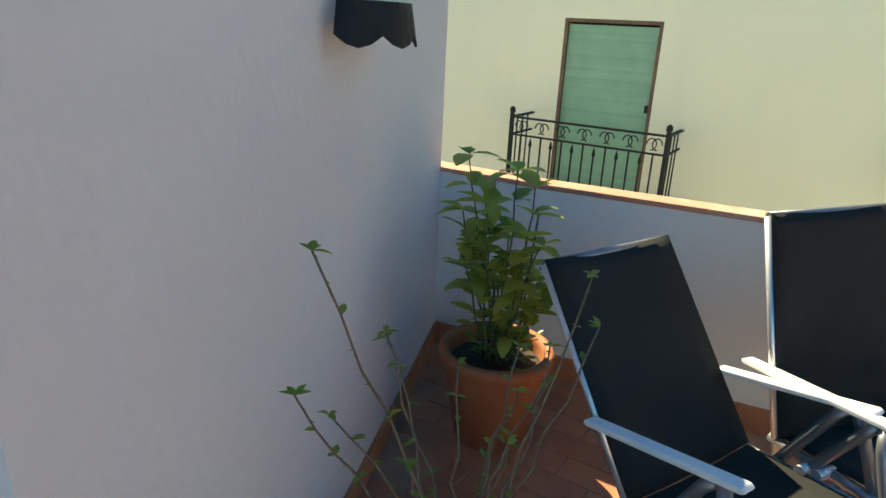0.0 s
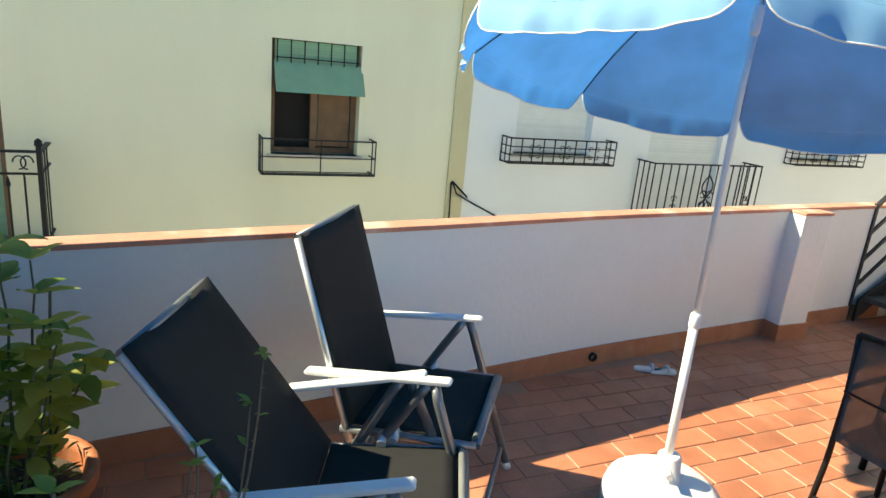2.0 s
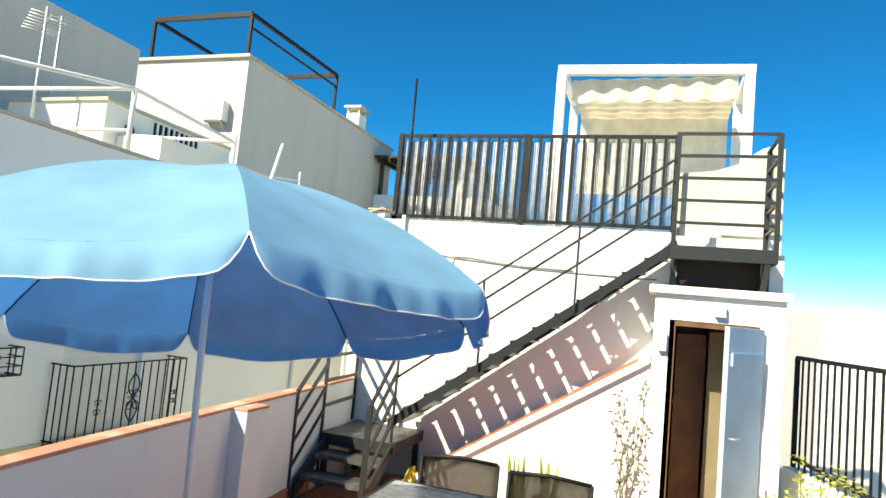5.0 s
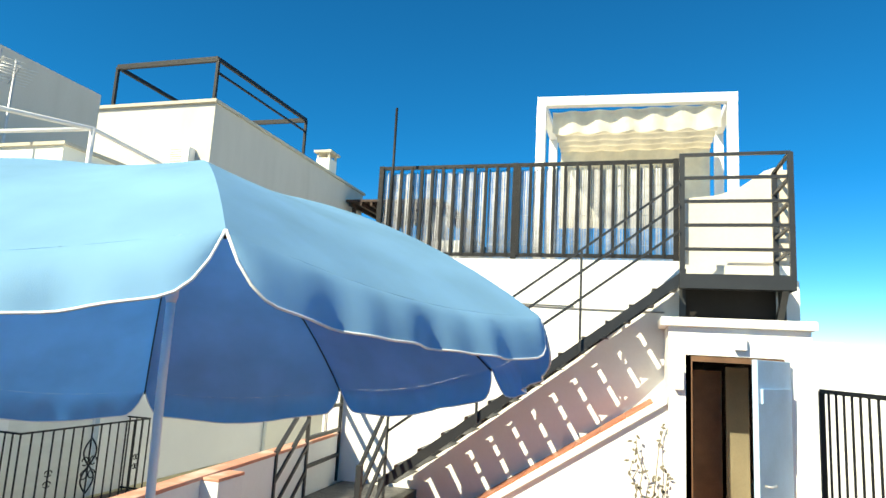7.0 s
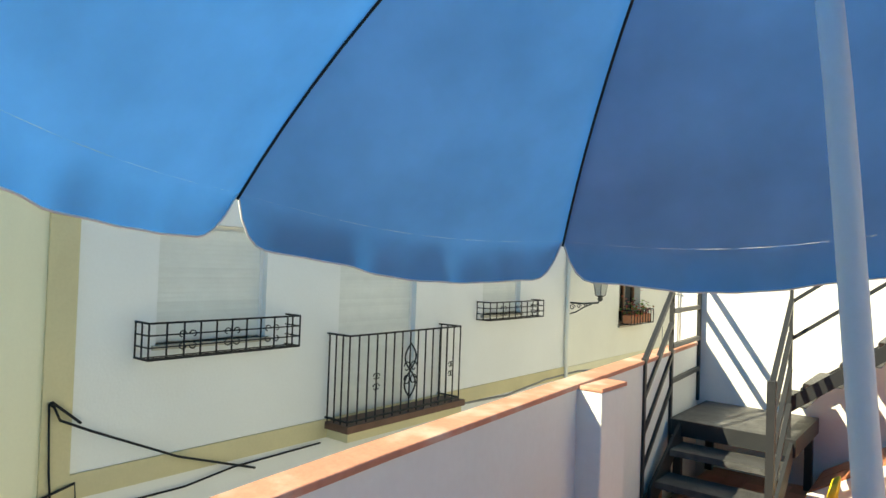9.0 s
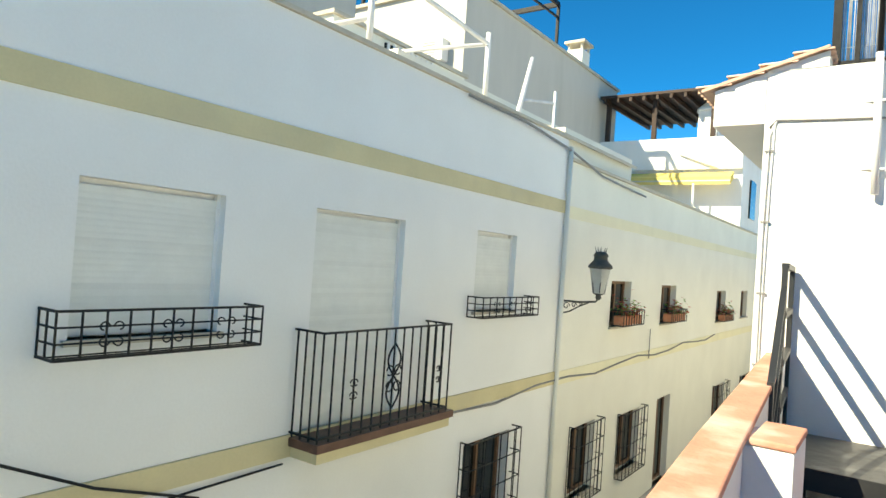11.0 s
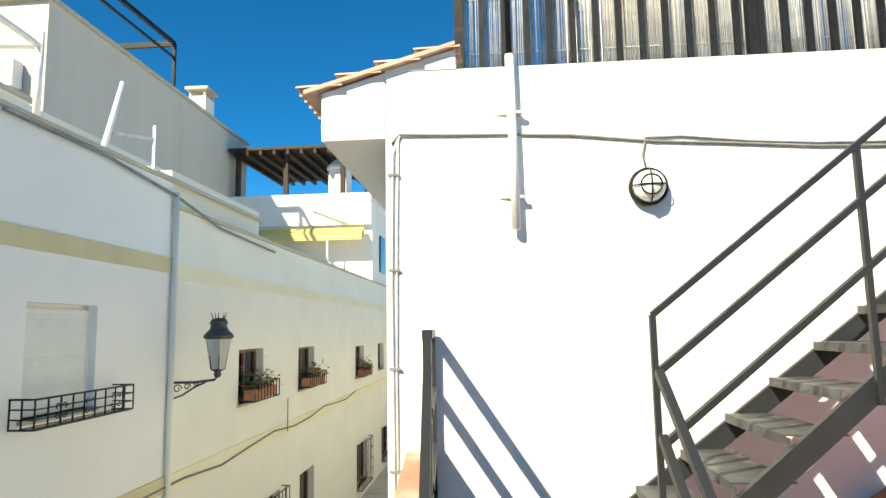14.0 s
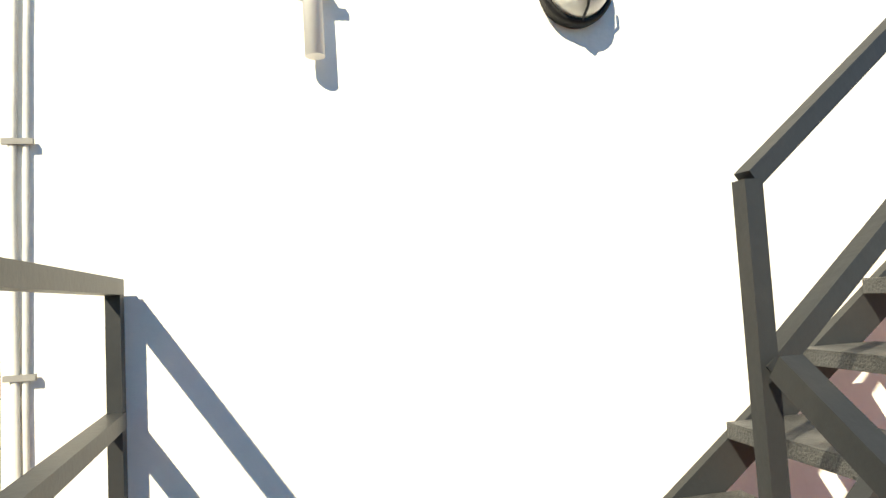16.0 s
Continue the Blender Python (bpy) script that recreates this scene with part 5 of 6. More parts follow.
# ---- plants ----
def leaf_blade(bm, base, d, up, length, width, curl=0.25):
    """One leaf with a folded midrib."""
    d = d.normalized()
    s = d.cross(up)
    s = s.normalized() if s.length > 1e-4 else d.orthogonal().normalized()
    n = s.cross(d).normalized()
    prof = ((0.0, 0.12), (0.25, 0.85), (0.55, 1.0), (0.82, 0.6), (1.0, 0.05))
    rows = []
    for t, w in prof:
        c = base + d * (length * t) - n * (curl * length * t * t)
        o = s * (width * 0.5 * w)
        rows.append((bm.verts.new(c - o + n * (width * 0.12 * w)), bm.verts.new(c), bm.verts.new(c + o + n * (width * 0.12 * w))))
    for a, b in zip(rows, rows[1:]):
        bm.faces.new((a[0], a[1], b[1], b[0])).smooth = True
        bm.faces.new((a[1], a[2], b[2], b[1])).smooth = True


def bent(rnd, base, tip, wob, n=7):
    base, tip = Vector(base), Vector(tip)
    return [base.lerp(tip, i / (n - 1)) + Vector((rnd.uniform(-wob, wob), rnd.uniform(-wob, wob), rnd.uniform(-wob, wob) * .5)) * (0 if i == 0 else 1) for i in range(n)]


def flower_pot(parent, r, h, rim=0.03, mat_=None):
    p = part("pot", lathe(bmesh.new(), [(r * 0.66, 0.012), (r * 0.72, 0.02), (r * 0.97, h - rim * 2), (r * 0.98, h - rim * 1.6), (r * 1.08, h - rim * 1.5), (r * 1.10, h - rim * .3), (r * 1.07, h), (r * 0.94, h), (r * 0.9, h - rim), (r * 0.86, h - 0.07)], 40, closed=False), mat_ or POT_CLAY, parent)
    part("pot_bottom", lathe(bmesh.new(), [(r * 0.66, 0.0), (r * 0.67, 0.014)], 40), mat_ or POT_CLAY, parent)
    part("soil", lathe(bmesh.new(), [(r * 0.875, h - 0.09), (r * 0.87, h - 0.065)], 30), SOIL, parent)


rnd = random.Random(3)
big = thing("potted_tree", "leafy green citrus shrub in a large terracotta pot", "potted plant", "", (1.03, -0.06, G))
flower_pot(big, 0.212, 0.41, 0.035)
stems = [((-0.04, -0.03, 0.35), (0.06, -0.22, 1.17)), ((0.02, 0.02, 0.35), (-0.02, -0.15, 1.06)), ((0.05, 0.0, 0.35), (-0.02, 0.04, 1.12)), ((0.03, -0.03, 0.35), (0.10, -0.06, 1.0)),
         ((0.06, 0.03, 0.35), (0.05, 0.22, 0.88)), ((0.0, 0.05, 0.35), (-0.04, 0.12, 1.08)), ((-0.03, -0.05, 0.35), (0.02, -0.26, 0.95)), ((0.04, 0.05, 0.35), (0.02, 0.30, 0.80)),
         ((0.02, -0.02, 0.35), (-0.12, -0.05, 0.85)), ((0.02, 0.03, 0.35), (0.10, 0.16, 0.92)), ((0.0, -0.04, 0.35), (0.12, -0.18, 0.82))]
for a, b in stems:
    pts = bent(rnd, a, (b[0] * 0.8, b[1] * 0.75, b[2]), 0.012, 8)
    part("stem", tubes([pts], 0.006, 6, 0.0025), STEM, big)
    for i in range(2, 8):
        for _ in range(4 if i > 3 else 2):
            an = rnd.uniform(0, 2 * math.pi)
            d_ = Vector((math.cos(an), math.sin(an), rnd.uniform(-0.1, 0.9)))
            lb = bmesh.new()
            leaf_blade(lb, pts[i] + d_ * 0.004, d_, Vector((0, 0, 1)), rnd.uniform(0.075, 0.125), rnd.uniform(0.046, 0.075), rnd.uniform(0.1, 0.5))
            part("leaf", lb, LEAF_YELLOW if rnd.random() < 0.8 else LEAF, big)
undr = bmesh.new()
for _ in range(120):
    an, r_ = rnd.uniform(0, 6.28), rnd.uniform(0.0, 0.14)
    leaf_blade(undr, Vector((r_ * math.cos(an), r_ * math.sin(an) + 0.03, 0.36 + rnd.uniform(0, 0.14))), Vector((math.cos(an), math.sin(an), rnd.uniform(0.1, 1.2))), Vector((0, 0, 1)), rnd.uniform(0.03, 0.06), 0.02)
tagged(part("underplant", undr, LEAF, big, "small green underplanting"), kind="stuff")
stick = part("cane_stake", tubes([[(0.05, 0.10, 0.35), (0.03, 0.14, 1.0)]], 0.004, 6), STEM, big)

# leggy rose close to the house wall
rose = thing("rose_bush", "leggy thorny rose with sparse small leaves in a pot", "rose bush", "", (2.0, 0.36, G))
flower_pot(rose, 0.15, 0.30, 0.03)
tips = [(0.41, -0.10, 1.27), (0.35, -0.20, 0.93), (0.02, -0.22, 0.92), (0.08, -0.18, 0.98), (0.20, -0.22, 0.80), (-0.16, 0.20, 1.12), (-0.30, 0.20, 0.95), (-0.12, 0.06, 0.92), (-0.22, 0.10, 0.80), (0.04, 0.12, 0.78), (-0.24, 0.02, 0.74), (-0.06, -0.06, 0.86), (-0.30, 0.08, 0.86), (0.16, -0.06, 0.72)]
for k, tp in enumerate(tips):
    a = (rnd.uniform(-.04, .04), rnd.uniform(-.04, .04), 0.24)
    pts = bent(rnd, a, tp, 0.014, 9)
    part("stem", tubes([pts], 0.0045, 6, 0.0022), STEM_RED, rose)
    th = bmesh.new()
    for i in range(1, 9):
        for _ in range(3):
            c = pts[i].lerp(pts[i - 1], rnd.random())
            an = rnd.uniform(0, 6.28)
            o = Vector((math.cos(an), math.sin(an), -0.3)) * 0.010
            tube(th, [c, c + o], 0.0018, 4, 0.0003)
    tagged(part("thorn", th, STEM_RED, rose), kind="stuff")
    for i in range(3, 9):
        for _ in range(rnd.choice((0, 1, 1, 2)) if i < 8 else 4):
            an = rnd.uniform(0, 6.28)
            d_ = Vector((math.cos(an), math.sin(an), rnd.uniform(0.1, 0.9)))
            lb = bmesh.new()
            leaf_blade(lb, pts[i], d_, Vector((0, 0, 1)), rnd.uniform(0.018, 0.036), rnd.uniform(0.010, 0.018), 0.3)
            part("leaf", lb, LEAF, rose)


def spiky(at, n, h, label):
    p = thing("aloe_plant", label, "potted plant", "", at)
    flower_pot(p, 0.11, 0.42, 0.025)
    for i in range(n):
        an = i * 2.4
        lean = rnd.uniform(0.1, 0.5)
        lb = bmesh.new()
        leaf_blade(lb, Vector((0.02 * math.cos(an), 0.02 * math.sin(an), 0.36)), Vector((math.cos(an) * lean, math.sin(an) * lean, 1)), Vector((math.cos(an), math.sin(an), 0.0)), h * rnd.uniform(0.7, 1.1), 0.035, 0.1)
        part("leaf", lb, LEAF_YELLOW, p)
    return p


spiky((1.93, 5.15, G), 12, 0.42, "spiky yellow-green aloe in a terracotta pot")
spiky((2.10, 5.50, G), 10, 0.36, "small spiky aloe in a terracotta pot")
sm = thing("potted_vine", "small terracotta pot with a bare climbing vine", "potted plant", "", (2.62, 5.72, G))
flower_pot(sm, 0.10, 0.20, 0.025)
part("saucer", lathe(bmesh.new(), [(0.09, 0.0), (0.125, 0.008), (0.13, 0.025), (0.12, 0.022)], 24, closed=False), POT_CLAY, sm)
part("stem", tubes([bent(rnd, (0, 0, 0.15), (-0.04, 0.02, 0.46), 0.01)], 0.004, 5, 0.002), STEM, sm)
part("stem", tubes([bent(rnd, (0, 0, 0.15), (0.06, 0.0, 0.36), 0.01)], 0.004, 5, 0.002), STEM, sm)
for _ in range(26):
    an = rnd.uniform(0, 6.28)
    lb = bmesh.new()
    leaf_blade(lb, Vector((rnd.uniform(-.05, .06), rnd.uniform(-.03, .03), rnd.uniform(0.2, 0.45))), Vector((math.cos(an), math.sin(an), .5)), Vector((0, 0, 1)), 0.035, 0.018)
    part("leaf", lb, LEAF, sm)
sc = thing("broken_pot", "two small terracotta saucers stacked on the floor", "flower pot", "", (2.78, 5.98, G))
part("saucer", lathe(bmesh.new(), [(0.05, 0.0), (0.075, 0.06), (0.07, 0.06), (0.05, 0.012)], 20, closed=False), POT_CLAY, sc)
part("saucer", lathe(bmesh.new(), [(0.045, 0.0), (0.065, 0.05), (0.06, 0.05), (0.045, 0.01)], 20, closed=False), POT_CLAY, sc, move=pose(0.12, -0.05, 0))

vine = thing("wall_vine", "dry leggy climbing plant trained on the white wall", "climbing plant", "", (2.62, HY - 0.09, G))
flower_pot(vine, 0.075, 0.16, 0.02)
for tp in ((-0.10, 0.06, 1.05), (0.14, 0.06, 1.30), (0.05, 0.05, 0.9), (0.20, 0.05, 0.95), (-0.04, 0.06, 1.22)):
    pts = bent(rnd, (0, 0, 0.12), tp, 0.03, 10)
    part("stem", tubes([pts], 0.008, 5, 0.003), VINE_DRY, vine)
    for i in range(3, 10):
        for _ in range(3):
            an = rnd.uniform(0, 6.28)
            lb = bmesh.new()
            leaf_blade(lb, pts[i] + Vector((rnd.uniform(-.03, .03), -0.01, rnd.uniform(-.03, .03))), Vector((math.cos(an), -0.3, math.sin(an))), Vector((0, -1, 0)), rnd.uniform(0.025, 0.05), 0.02)
            part("leaf", lb, VINE_DRY, vine)

bush = thing("leafy_bush", "pale yellow-green leafy bush in a tub by the railing", "bush", "", (3.92, 5.35, G))
flower_pot(bush, 0.20, 0.34, 0.03)
for k in range(16):
    an = k * 2.4
    r_ = rnd.uniform(0.10, 0.36)
    tip = (r_ * math.cos(an), r_ * math.sin(an), rnd.uniform(0.55, 0.98))
    pts = bent(rnd, (0.03 * math.cos(an), 0.03 * math.sin(an), 0.28), tip, 0.02, 7)
    part("stem", tubes([pts], 0.005, 5, 0.002), STEM, bush)
    lb = bmesh.new()
    for i in range(2, 7):
        for _ in range(13):
            a2 = rnd.uniform(0, 6.28)
            leaf_blade(lb, pts[i] + Vector((rnd.uniform(-.05, .05), rnd.uniform(-.05, .05), rnd.uniform(-.04, .04))), Vector((math.cos(a2), math.sin(a2), rnd.uniform(-.2, .8))), Vector((0, 0, 1)), rnd.uniform(0.03, 0.055), rnd.uniform(0.018, 0.03))
    tagged(part("foliage", lb, LEAF_YELLOW, bush), kind="stuff")

# ---- loose things on the terrace ----
for k, (x, y, a) in enumerate(((0.24, 3.10, 62), (0.29, 3.18, 75))):
    s = thing("sandal", "white rubber sandal lying by the parapet", "sandal", "pair of sandals", (x, y, G), a)
    sole = [(-0.125, -0.028), (-0.09, -0.038), (0.0, -0.034), (0.08, -0.046), (0.12, -0.03), (0.13, 0.0), (0.115, 0.036), (0.05, 0.044), (-0.03, 0.034), (-0.10, 0.036), (-0.13, 0.0)]
    part("sole", prism([(0.66 * p[0], 0.7 * p[1]) for p in sole], "z", 0.001, 0.022), WHITE_PLASTIC, s, bevel=0.004)
    part("strap", tubes([[(0.02, -0.031, 0.014), (0.023, -0.02, 0.038), (0.026, 0.0, 0.046), (0.023, 0.019, 0.038), (0.02, 0.030, 0.014)]], 0.009, 6), PLASTER_GREY, s)
hose = thing("hose_coil", "coiled yellow garden hose hung by the stair", "garden hose", "", (0.76, 5.98, G))
part("coil", tubes([[(0.03 * math.sin(i * .21) + 0.006 * (i // 30), 0.11 * math.cos(i * 0.21) * (1 - .002 * i), 0.17 + 0.16 * math.sin(i * 0.21) * (1 + .001 * i)) for i in range(150)]], 0.010, 6), YELLOW, hose)
part("reel_stand", bars([((0.0, -0.10, 0.0), (0.0, 0.0, 0.17)), ((0.0, 0.10, 0.0), (0.0, 0.0, 0.17))], 0.016), IRON, hose)

# lantern on the house wall
lp = WA + wd * 1.36 + wn_ * 0.02
lan = thing("wall_lantern", "black iron wall lantern with a scalloped lower edge", "wall lamp", "", (lp.x, lp.y, 1.50), math.degrees(math.atan2(wd.y, wd.x)))
part("back_plate", boxes((-0.06, 0.06, -0.018, 0.0, 0.05, 0.40), bevel=0.004), IRON, lan)
skb = bmesh.new()
for i in range(16):
    a0, a1 = math.pi * i / 16, math.pi * (i + 1) / 16
    def ring(a, z, r):
        return (r * math.cos(a), 0.02 + r * 0.8 * math.sin(a), z)
    d0, d1 = 0.03 * abs(math.sin(i * math.pi / 4)), 0.03 * abs(math.sin((i + 1) * math.pi / 4))
    v = [skb.verts.new(p) for p in (ring(a0, 0.02 - d0, 0.19), ring(a1, 0.02 - d1, 0.19), ring(a1, 0.10, 0.17), ring(a0, 0.10, 0.17), ring(a0, 0.02 - d0, 0.183), ring(a1, 0.02 - d1, 0.183), ring(a1, 0.10, 0.163), ring(a0, 0.10, 0.163))]
    for q in ((0, 1, 2, 3), (5, 4, 7, 6), (0, 4, 5, 1), (3, 2, 6, 7)):
        skb.faces.new([v[j] for j in q])
bmesh.ops.remove_doubles(skb, verts=skb.verts, dist=1e-4)
part("skirt", skb, IRON, lan)
part("glass", prism([(-0.10, 0.02), (0.10, 0.02), (0.08, 0.13), (-0.08, 0.13)], "z", 0.10, 0.34), LAMP_GLASS, lan)
part("roof", lathe(bmesh.new(), [(0.17, 0.34), (0.10, 0.42), (0.02, 0.48)], 12, (0, 0.07, 0)), IRON, lan)

# ---- fittings on the end wall ----
bk = thing("bulkhead_lamp", "round black caged bulkhead lamp on the white wall", "wall lamp", "", (0.735, 6.90, 2.05))
R9 = Matrix.Rotation(radians(90), 4, "X")
part("body", lathe(bmesh.new(), [(0.085, 0.0), (0.088, 0.025), (0.087, 0.035), (0.077, 0.04), (0.074, 0.03)], 32, closed=False), IRON, bk, move=R9)
part("glass", lathe(bmesh.new(), [(0.073, 0.03), (0.07, 0.06), (0.05, 0.082), (0.02, 0.092), (0.002, 0.094)], 28, closed=False), LAMP_GLASS, bk, move=R9)
part("ring", tubes([[(0.046 * math.cos(a), 0.046 * math.sin(a), 0.088) for a in [k * 2 * math.pi / 20 for k in range(21)]]], 0.0035, 5), IRON, bk, move=R9)
for a in (0, math.pi / 2):
    part("cage_bar", tubes([[(math.cos(a) * q, math.sin(a) * q, 0.05 + 0.048 * math.sqrt(max(0, 1 - (q / 0.082) ** 2))) for q in [-0.082 + 0.0164 * k for k in range(11)]]], 0.0035, 5), IRON, bk, move=R9)
cab = thing("wall_cable", "grey electric cable clipped along the white wall", "cable")
YW = 6.892
part("run", tubes([[(-0.44, YW, 2.30), (-0.40, YW - .004, 2.345), (-0.2, YW, 2.335), (0.1, YW, 2.325), (0.4, YW, 2.31), (0.70, YW, 2.275), (0.78, YW, 2.265), (1.1, YW, 2.245), (1.5, YW, 2.215), (2.0, YW, 2.20), (2.8, YW, 2.19)]], 0.007, 6), CABLE, cab)
part("run", tubes([[(0.735, YW, 2.285), (0.9, YW, 2.285), (1.2, YW, 2.25), (1.5, YW, 2.23), (2.0, YW, 2.22)]], 0.005, 6), CABLE, cab)
part("drop", tubes([[(0.735, YW, 2.27), (0.72, YW - .003, 2.20), (0.735, YW, 2.13)]], 0.005, 6), CABLE, cab)
part("riser", tubes([[(-0.40, YW, 2.345), (-0.435, YW, 2.25), (-0.445, YW, 1.6), (-0.44, YW, 0.9), (-0.45, YW, 0.1)]], 0.008, 6), CABLE_WHITE, cab)
part("riser", tubes([[(-0.41, YW, 2.335), (-0.418, YW, 1.9), (-0.425, YW, 1.2), (-0.42, YW, 0.1)]], 0.006, 6), CABLE_WHITE, cab)
for z in (0.8, 1.25, 1.7, 2.15):
    part("clip", boxes((-0.46, -0.405, YW - .010, YW, z - .006, z + .006)), CABLE, cab)
mast = thing("aerial_mast", "white painted mast pipe bracketed to the wall", "mast", "", (0.135, 6.86, 0))
part("pipe", tubes([[(0, 0, 1.87), (-0.01, 0, 2.70)]], 0.021, 12), WHITE_PAINT, mast)
part("upper_pipe", tubes([[(-0.01, 0, 2.68), (-0.02, 0.0, 4.25)]], 0.014, 10), IRON, mast, "thin dark upper mast")
for z in (2.42, 2.02):
    part("clamp", bars([((-0.03, 0.0, z), (0.05, 0.0, z)), ((0.03, 0, z), (0.03, 0.07, z))], 0.014), GALV, mast)
    part("bolt", tubes([[(-0.13, 0.05, z + .005), (-0.02, 0.03, z)]], 0.005, 5), GALV, mast)
for nm, x, z, w, h in (("meter_box", 3.33, 1.92, 0.09, 0.10), ("meter_box", 2.88, 1.62, 0.07, 0.16)):
    mb = mesh_ob(nm, boxes((x - w / 2, x + w / 2, HY - 0.05, HY - 0.002, z - h / 2, z + h / 2), bevel=0.008), PLASTER_GREY)
    tagged(mb, "small grey plastic junction box on the store wall", "junction box")

# ---- street lamp, flower boxes and cables across the street ----
sl = thing("street_lamp", "old black street lantern on a scrolled wall bracket", "street lamp", "", (FX, 12.12, 0))
part("wall_bar", bars([((0.02, 0, 0.56), (0.02, 0, 0.86))], 0.03), LAMP_IRON, sl)
part("arm", tubes([[(0.02, 0, 0.80), (0.35, 0, 0.80), (0.62, 0, 0.83), (0.66, 0, 0.88)]], 0.016, 8), LAMP_IRON, sl)
part("brace", tubes([[(0.02, 0, 0.58), (0.20, 0, 0.64), (0.36, 0, 0.74), (0.50, 0, 0.80)]], 0.012, 8), LAMP_IRON, sl)
for cx, cz, r_ in ((0.13, 0.72, 0.06), (0.26, 0.745, 0.045), (0.38, 0.77, 0.03)):
    part("scroll", tubes([[(cx + r_ * (1 - k / 20) * math.cos(k * .5), 0, cz + r_ * (1 - k / 20) * math.sin(k * .5)) for k in range(16)]], 0.008, 5), LAMP_IRON, sl)
LXX = 0.66
part("socket", lathe(bmesh.new(), [(0.03, 0.86), (0.05, 0.90), (0.035, 0.93), (0.09, 0.96)], 12, (LXX, 0, 0)), LAMP_IRON, sl)
for k in range(6):
    a0, a1 = k * math.pi / 3, (k + 1) * math.pi / 3
    pb = bmesh.new()
    v = [pb.verts.new(p) for p in ((LXX + .098 * math.cos(a0), .098 * math.sin(a0), .97), (LXX + .098 * math.cos(a1), .098 * math.sin(a1), .97), (LXX + .172 * math.cos(a1), .172 * math.sin(a1), 1.35), (LXX + .172 * math.cos(a0), .172 * math.sin(a0), 1.35))]
    pb.faces.new(v)
    bmesh.ops.solidify(pb, geom=pb.faces[:], thickness=0.004)
    part("pane", pb, LAMP_GLASS, sl)
    part("glazing_bar", bars([((LXX + .092 * math.cos(a0), .092 * math.sin(a0), .96), (LXX + .163 * math.cos(a0), .163 * math.sin(a0), 1.36))], 0.012), LAMP_IRON, sl)
lamp_cap = part("cap", lathe(bmesh.new(), [(0.17, 1.35), (0.21, 1.37), (0.19, 1.41), (0.12, 1.48), (0.11, 1.54), (0.13, 1.55), (0.10, 1.60), (0.04, 1.62)], 6, (LXX, 0, 0)), LAMP_IRON, sl)
for k in range(5):
    a = k * 2 * math.pi / 5
    part("crown_spike", tubes([[(LXX + .07 * math.cos(a), .07 * math.sin(a), 1.60), (LXX + .10 * math.cos(a), .10 * math.sin(a), 1.69)]], 0.010, 5, 0.003), LAMP_IRON, lamp_cap)


FLOWER = mat("red_flower", (0.42, 0.10, 0.05), 0.6, 0.3, 20, 90, 0.1, per_piece=0.4, island=True)


def flower_box(y, z, w):
    p = thing("flower_box", "iron window box with terracotta planter and red flowers", "window box", "flower boxes", (FX, y, z))
    part("planter", boxes((0.06, 0.24, -w / 2, w / 2, 0.02, 0.20), bevel=0.01), TERRACOTTA, p)
    part("rack", bars([((0.01, -w / 2 - .03, 0.01), (0.27, -w / 2 - .03, 0.01)), ((0.27, -w / 2 - .03, 0.01), (0.27, w / 2 + .03, 0.01)), ((0.27, w / 2 + .03, 0.01), (0.01, w / 2 + .03, 0.01)),
                       ((0.01, -w / 2 - .03, 0.3), (0.27, -w / 2 - .03, 0.3)), ((0.27, -w / 2 - .03, 0.3), (0.27, w / 2 + .03, 0.3)), ((0.27, w / 2 + .03, 0.3), (0.01, w / 2 + .03, 0.3))], 0.02), IRON, p)
    for i in range(9):
        yy = -w / 2 - .03 + (w + .06) * i / 8
        part("bar", bars([((0.27, yy, 0.01), (0.27, yy, 0.3))], 0.014), IRON, p)
    lb, fb = bmesh.new(), bmesh.new()
    for _ in range(260):
        a2 = rnd.uniform(0, 6.28)
        b_ = fb if rnd.random() < 0.62 else lb
        leaf_blade(b_, Vector((0.15 + rnd.gauss(0, .10), rnd.uniform(-w / 2, w / 2), 0.2 + abs(rnd.gauss(0.06, .12)))), Vector((math.cos(a2), math.sin(a2), rnd.uniform(-.6, .8))), Vector((0, 0, 1)), rnd.uniform(0.05, 0.10), rnd.uniform(0.04, 0.07))
    tagged(part("foliage", lb, LEAF, p), kind="stuff")
    tagged(part("blossom", fb, FLOWER, p), kind="stuff")


flower_box(15.1, 0.28, 1.15)
flower_box(18.4, 0.22, 1.25)
flower_box(24.2, 0.02, 1.2)

cb1 = thing("facade_cable", "black sagging cable on the facades", "cable")
part("cable", tubes([[(FX + .05, 3.66, 0.25), (FX + .06, 3.72, 0.10), (FX + .08, 3.95, -0.02), (FX + .10, 4.7, -0.38), (FX + .06, 5.55, -0.68)]], 0.011, 6), IRON, cb1)
part("cable", tubes([[(FX + .05, 3.64, 0.24), (FX + .05, 3.66, -0.3), (FX + .05, 3.69, -0.66)]], 0.009, 6), IRON, cb1)
part("cable", tubes([[(FX + .05, 2.2, -0.72), (FX + .06, 3.1, -0.62), (FX + .06, 3.85, -0.42), (FX + .05, 3.87, -0.66)]], 0.011, 6), IRON, cb1)
part("cable", tubes([[(FX + .05, 3.9, -0.68), (FX + .06, 4.8, -0.68), (FX + .05, 5.3, -0.62), (FX + .05, 6.4, -0.60)]], 0.010, 6), IRON, cb1)
part("bracket", bars([((FX, 3.66, 0.25), (FX + .08, 3.66, 0.22)), ((FX + .05, 3.66, 0.25), (FX + .05, 3.88, 0.05))], 0.02), IRON, cb1)
cb2 = thing("facade_cable", "thin grey cable along the cream facade", "cable")
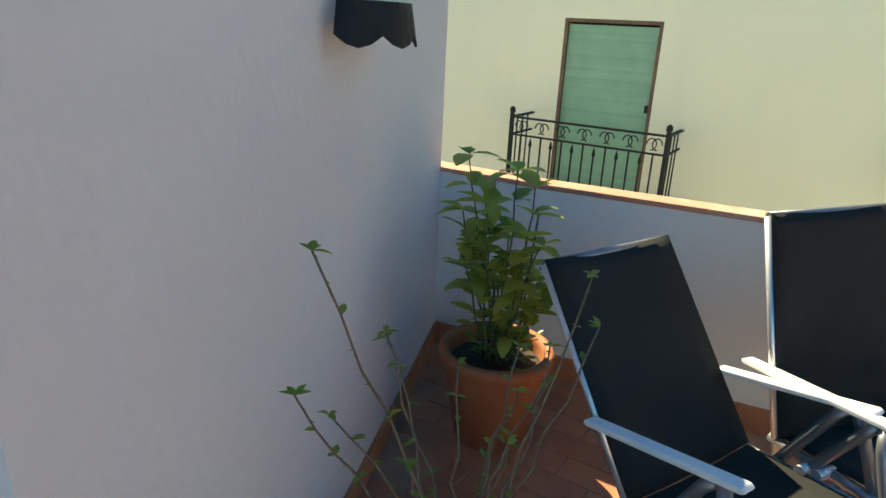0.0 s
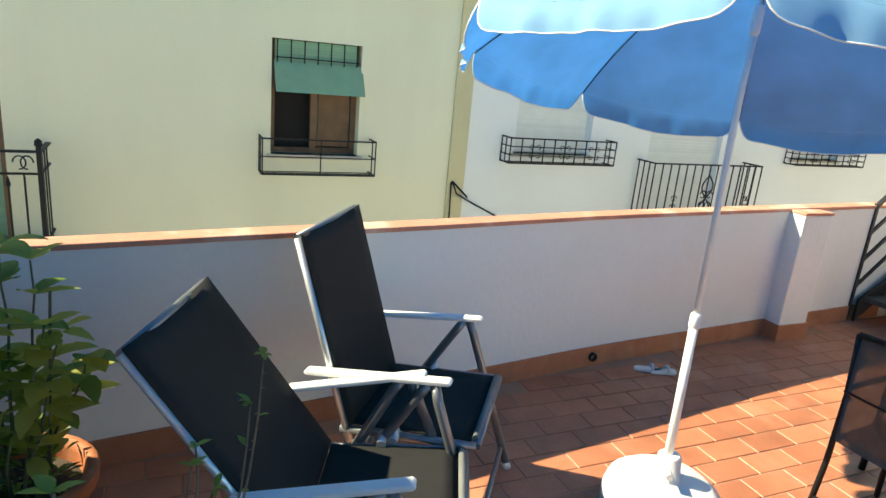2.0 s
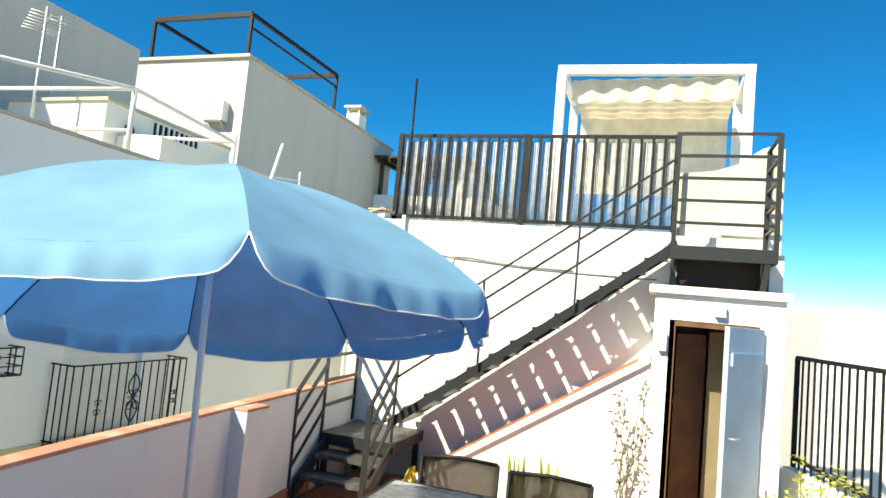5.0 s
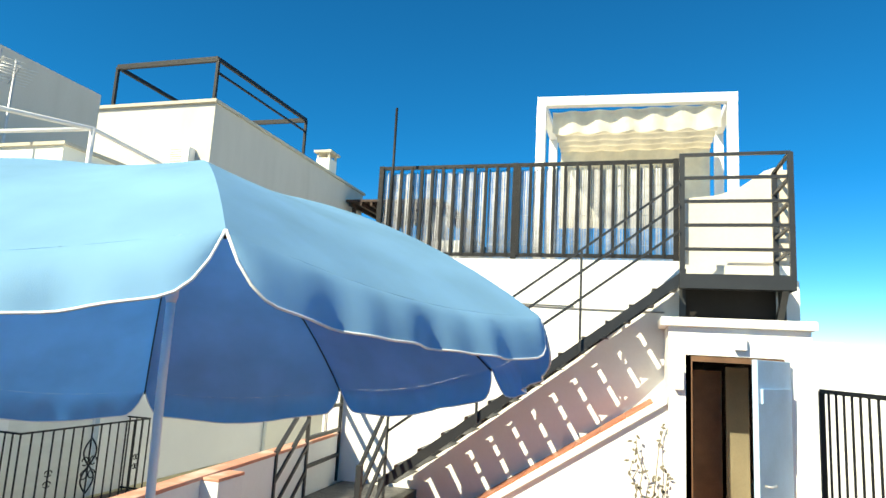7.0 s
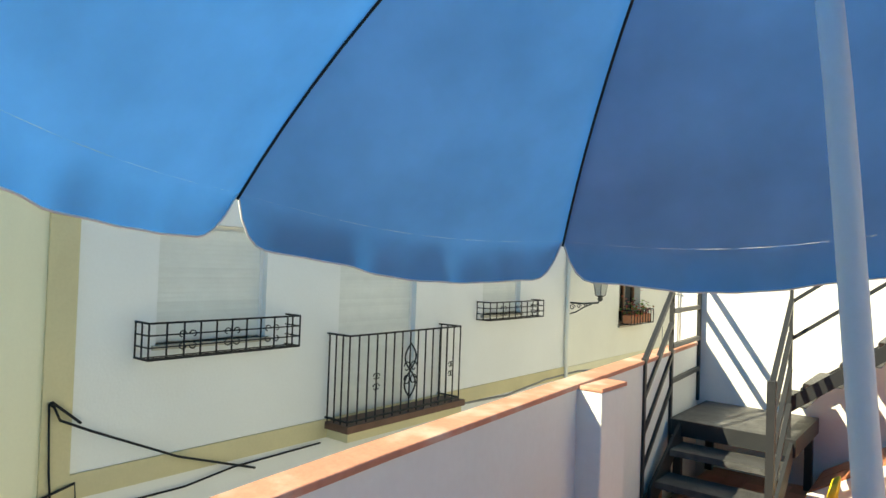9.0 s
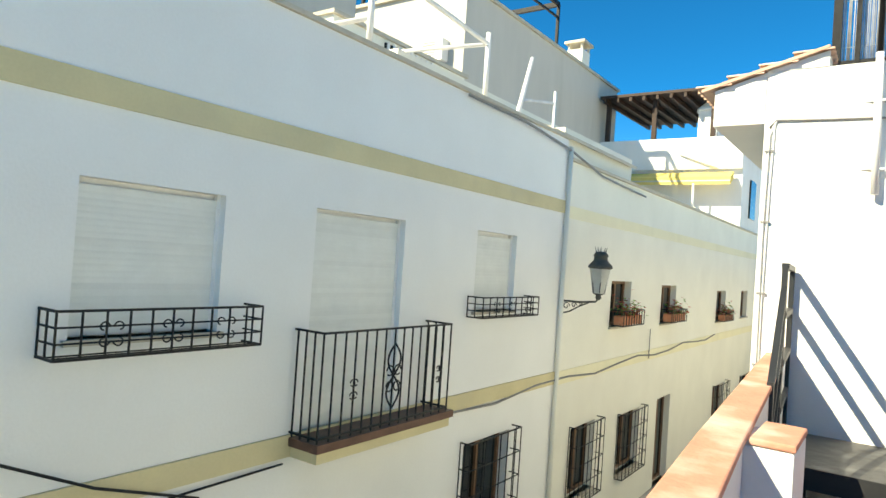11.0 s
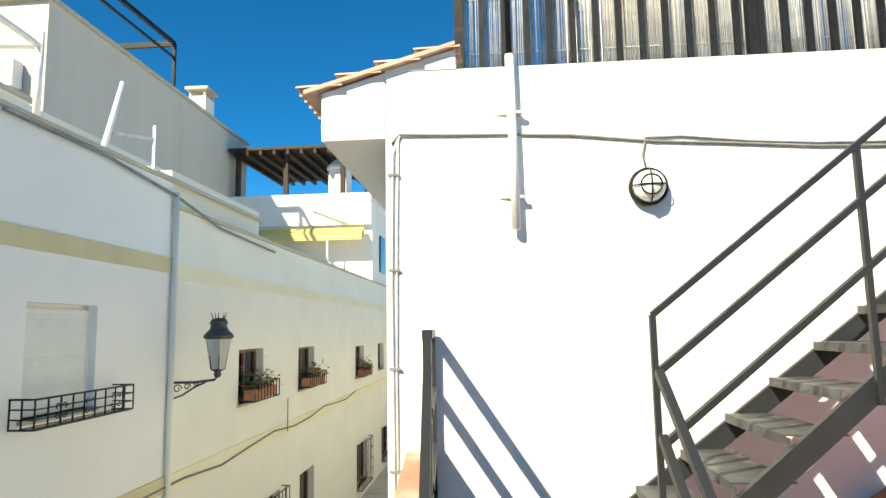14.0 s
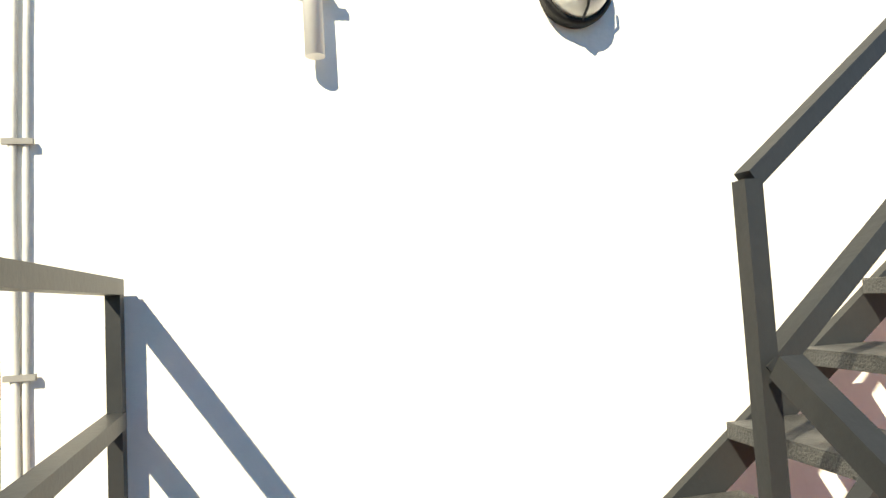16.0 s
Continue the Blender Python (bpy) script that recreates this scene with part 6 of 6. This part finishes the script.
cpts = [(FX + .03, 8.7, -0.60)] + [(FX + .03, 9 + i * 1.2, -0.56 - 0.06 * math.sin(i * 1.9) + 0.012 * i) for i in range(13)]
part("cable", tubes([cpts], 0.016, 6), CABLE, cb2)
cb3 = thing("roof_cable", "dark cable along the roof edge of the street houses", "cable")
part("cable", tubes([[(FX + .06, 9.0, 3.38), (FX + .07, 10.5, 3.36), (FX + .06, 12.1, 3.24), (FX + .06, 13.5, 3.02), (FX + .05, 16.0, 2.95)]], 0.02, 6), CABLE, cb3)
part("cable", tubes([[(FX + .05, 16.9, 0.1), (FX + .05, 16.9, -0.55)]], 0.012, 6), CABLE, cb2)


# ---- floor tiles ----
TW, TL, GAP = 0.138, 0.278, 0.006
tb_ = bmesh.new()
a_, b_, h_ = TW / 2 - GAP / 2, TL / 2 - GAP / 2, 0.012
lo = [tb_.verts.new((x, y, -h_)) for x, y in ((-a_, -b_), (a_, -b_), (a_, b_), (-a_, b_))]
mi = [tb_.verts.new((x, y, -0.003)) for x, y in ((-a_, -b_), (a_, -b_), (a_, b_), (-a_, b_))]
hi_ = [tb_.verts.new((x, y, 0)) for x, y in ((-a_ + .003, -b_ + .003), (a_ - .003, -b_ + .003), (a_ - .003, b_ - .003), (-a_ + .003, b_ - .003))]
for p_, q_ in ((lo, mi), (mi, hi_)):
    for i in range(4):
        tb_.faces.new((p_[i], p_[(i + 1) % 4], q_[(i + 1) % 4], q_[i]))
tb_.faces.new(hi_)
floor_me = bpy.data.meshes.new("floor_tile")
tb_.to_mesh(floor_me)
tb_.free()
floor_me.materials.append(TILE)
verts, faces = [], []
count = 0
rnd = random.Random(21)
for i in range(-1, 38):
    for j in range(-6, 26):
        x, y = 0.02 + TW * (i + 0.5), TL * (j + (0.5 if i % 2 else 0.0))
        if x < px_at(y) + 0.07 or y > 6.75 or x > 5.2 - (y - 0.6) * 0.19 or y < -1.0:
            continue
        if (Vector((x, y, 0)) - WA).dot(wn_) < 0.06 and x < 2.7:
            continue
        if y < -0.2 and x > 2.6:
            continue
        dz = rnd.uniform(-0.0012, 0.0012)
        if 0.1 < x < 1.85 and -0.5 < y < 5.2 and count < 300 and (x - 0.2) + (y > 3.4) * 0.8 < 1.6:
            o = new("floor_tile", floor_me)
            o.parent = floor
            o.matrix_basis = pose(x, y, G + dz, rnd.uniform(-.25, .25), rnd.uniform(-.25, .25), rnd.uniform(-.3, .3))
            count += 1
            continue
        k0 = len(verts)
        for v in floor_me.vertices:
            verts.append((x + v.co.x, y + v.co.y, v.co.z + G + dz))
        for p in floor_me.polygons:
            faces.append([k0 + q for q in p.vertices])
rest = bpy.data.meshes.new("floor_tiles_rest")
rest.from_pydata(verts, [], faces)
rest.materials.append(TILE_REST)
ro = new("floor_tiles_rest", rest)
ro.parent = floor
tagged(ro, kind="stuff")
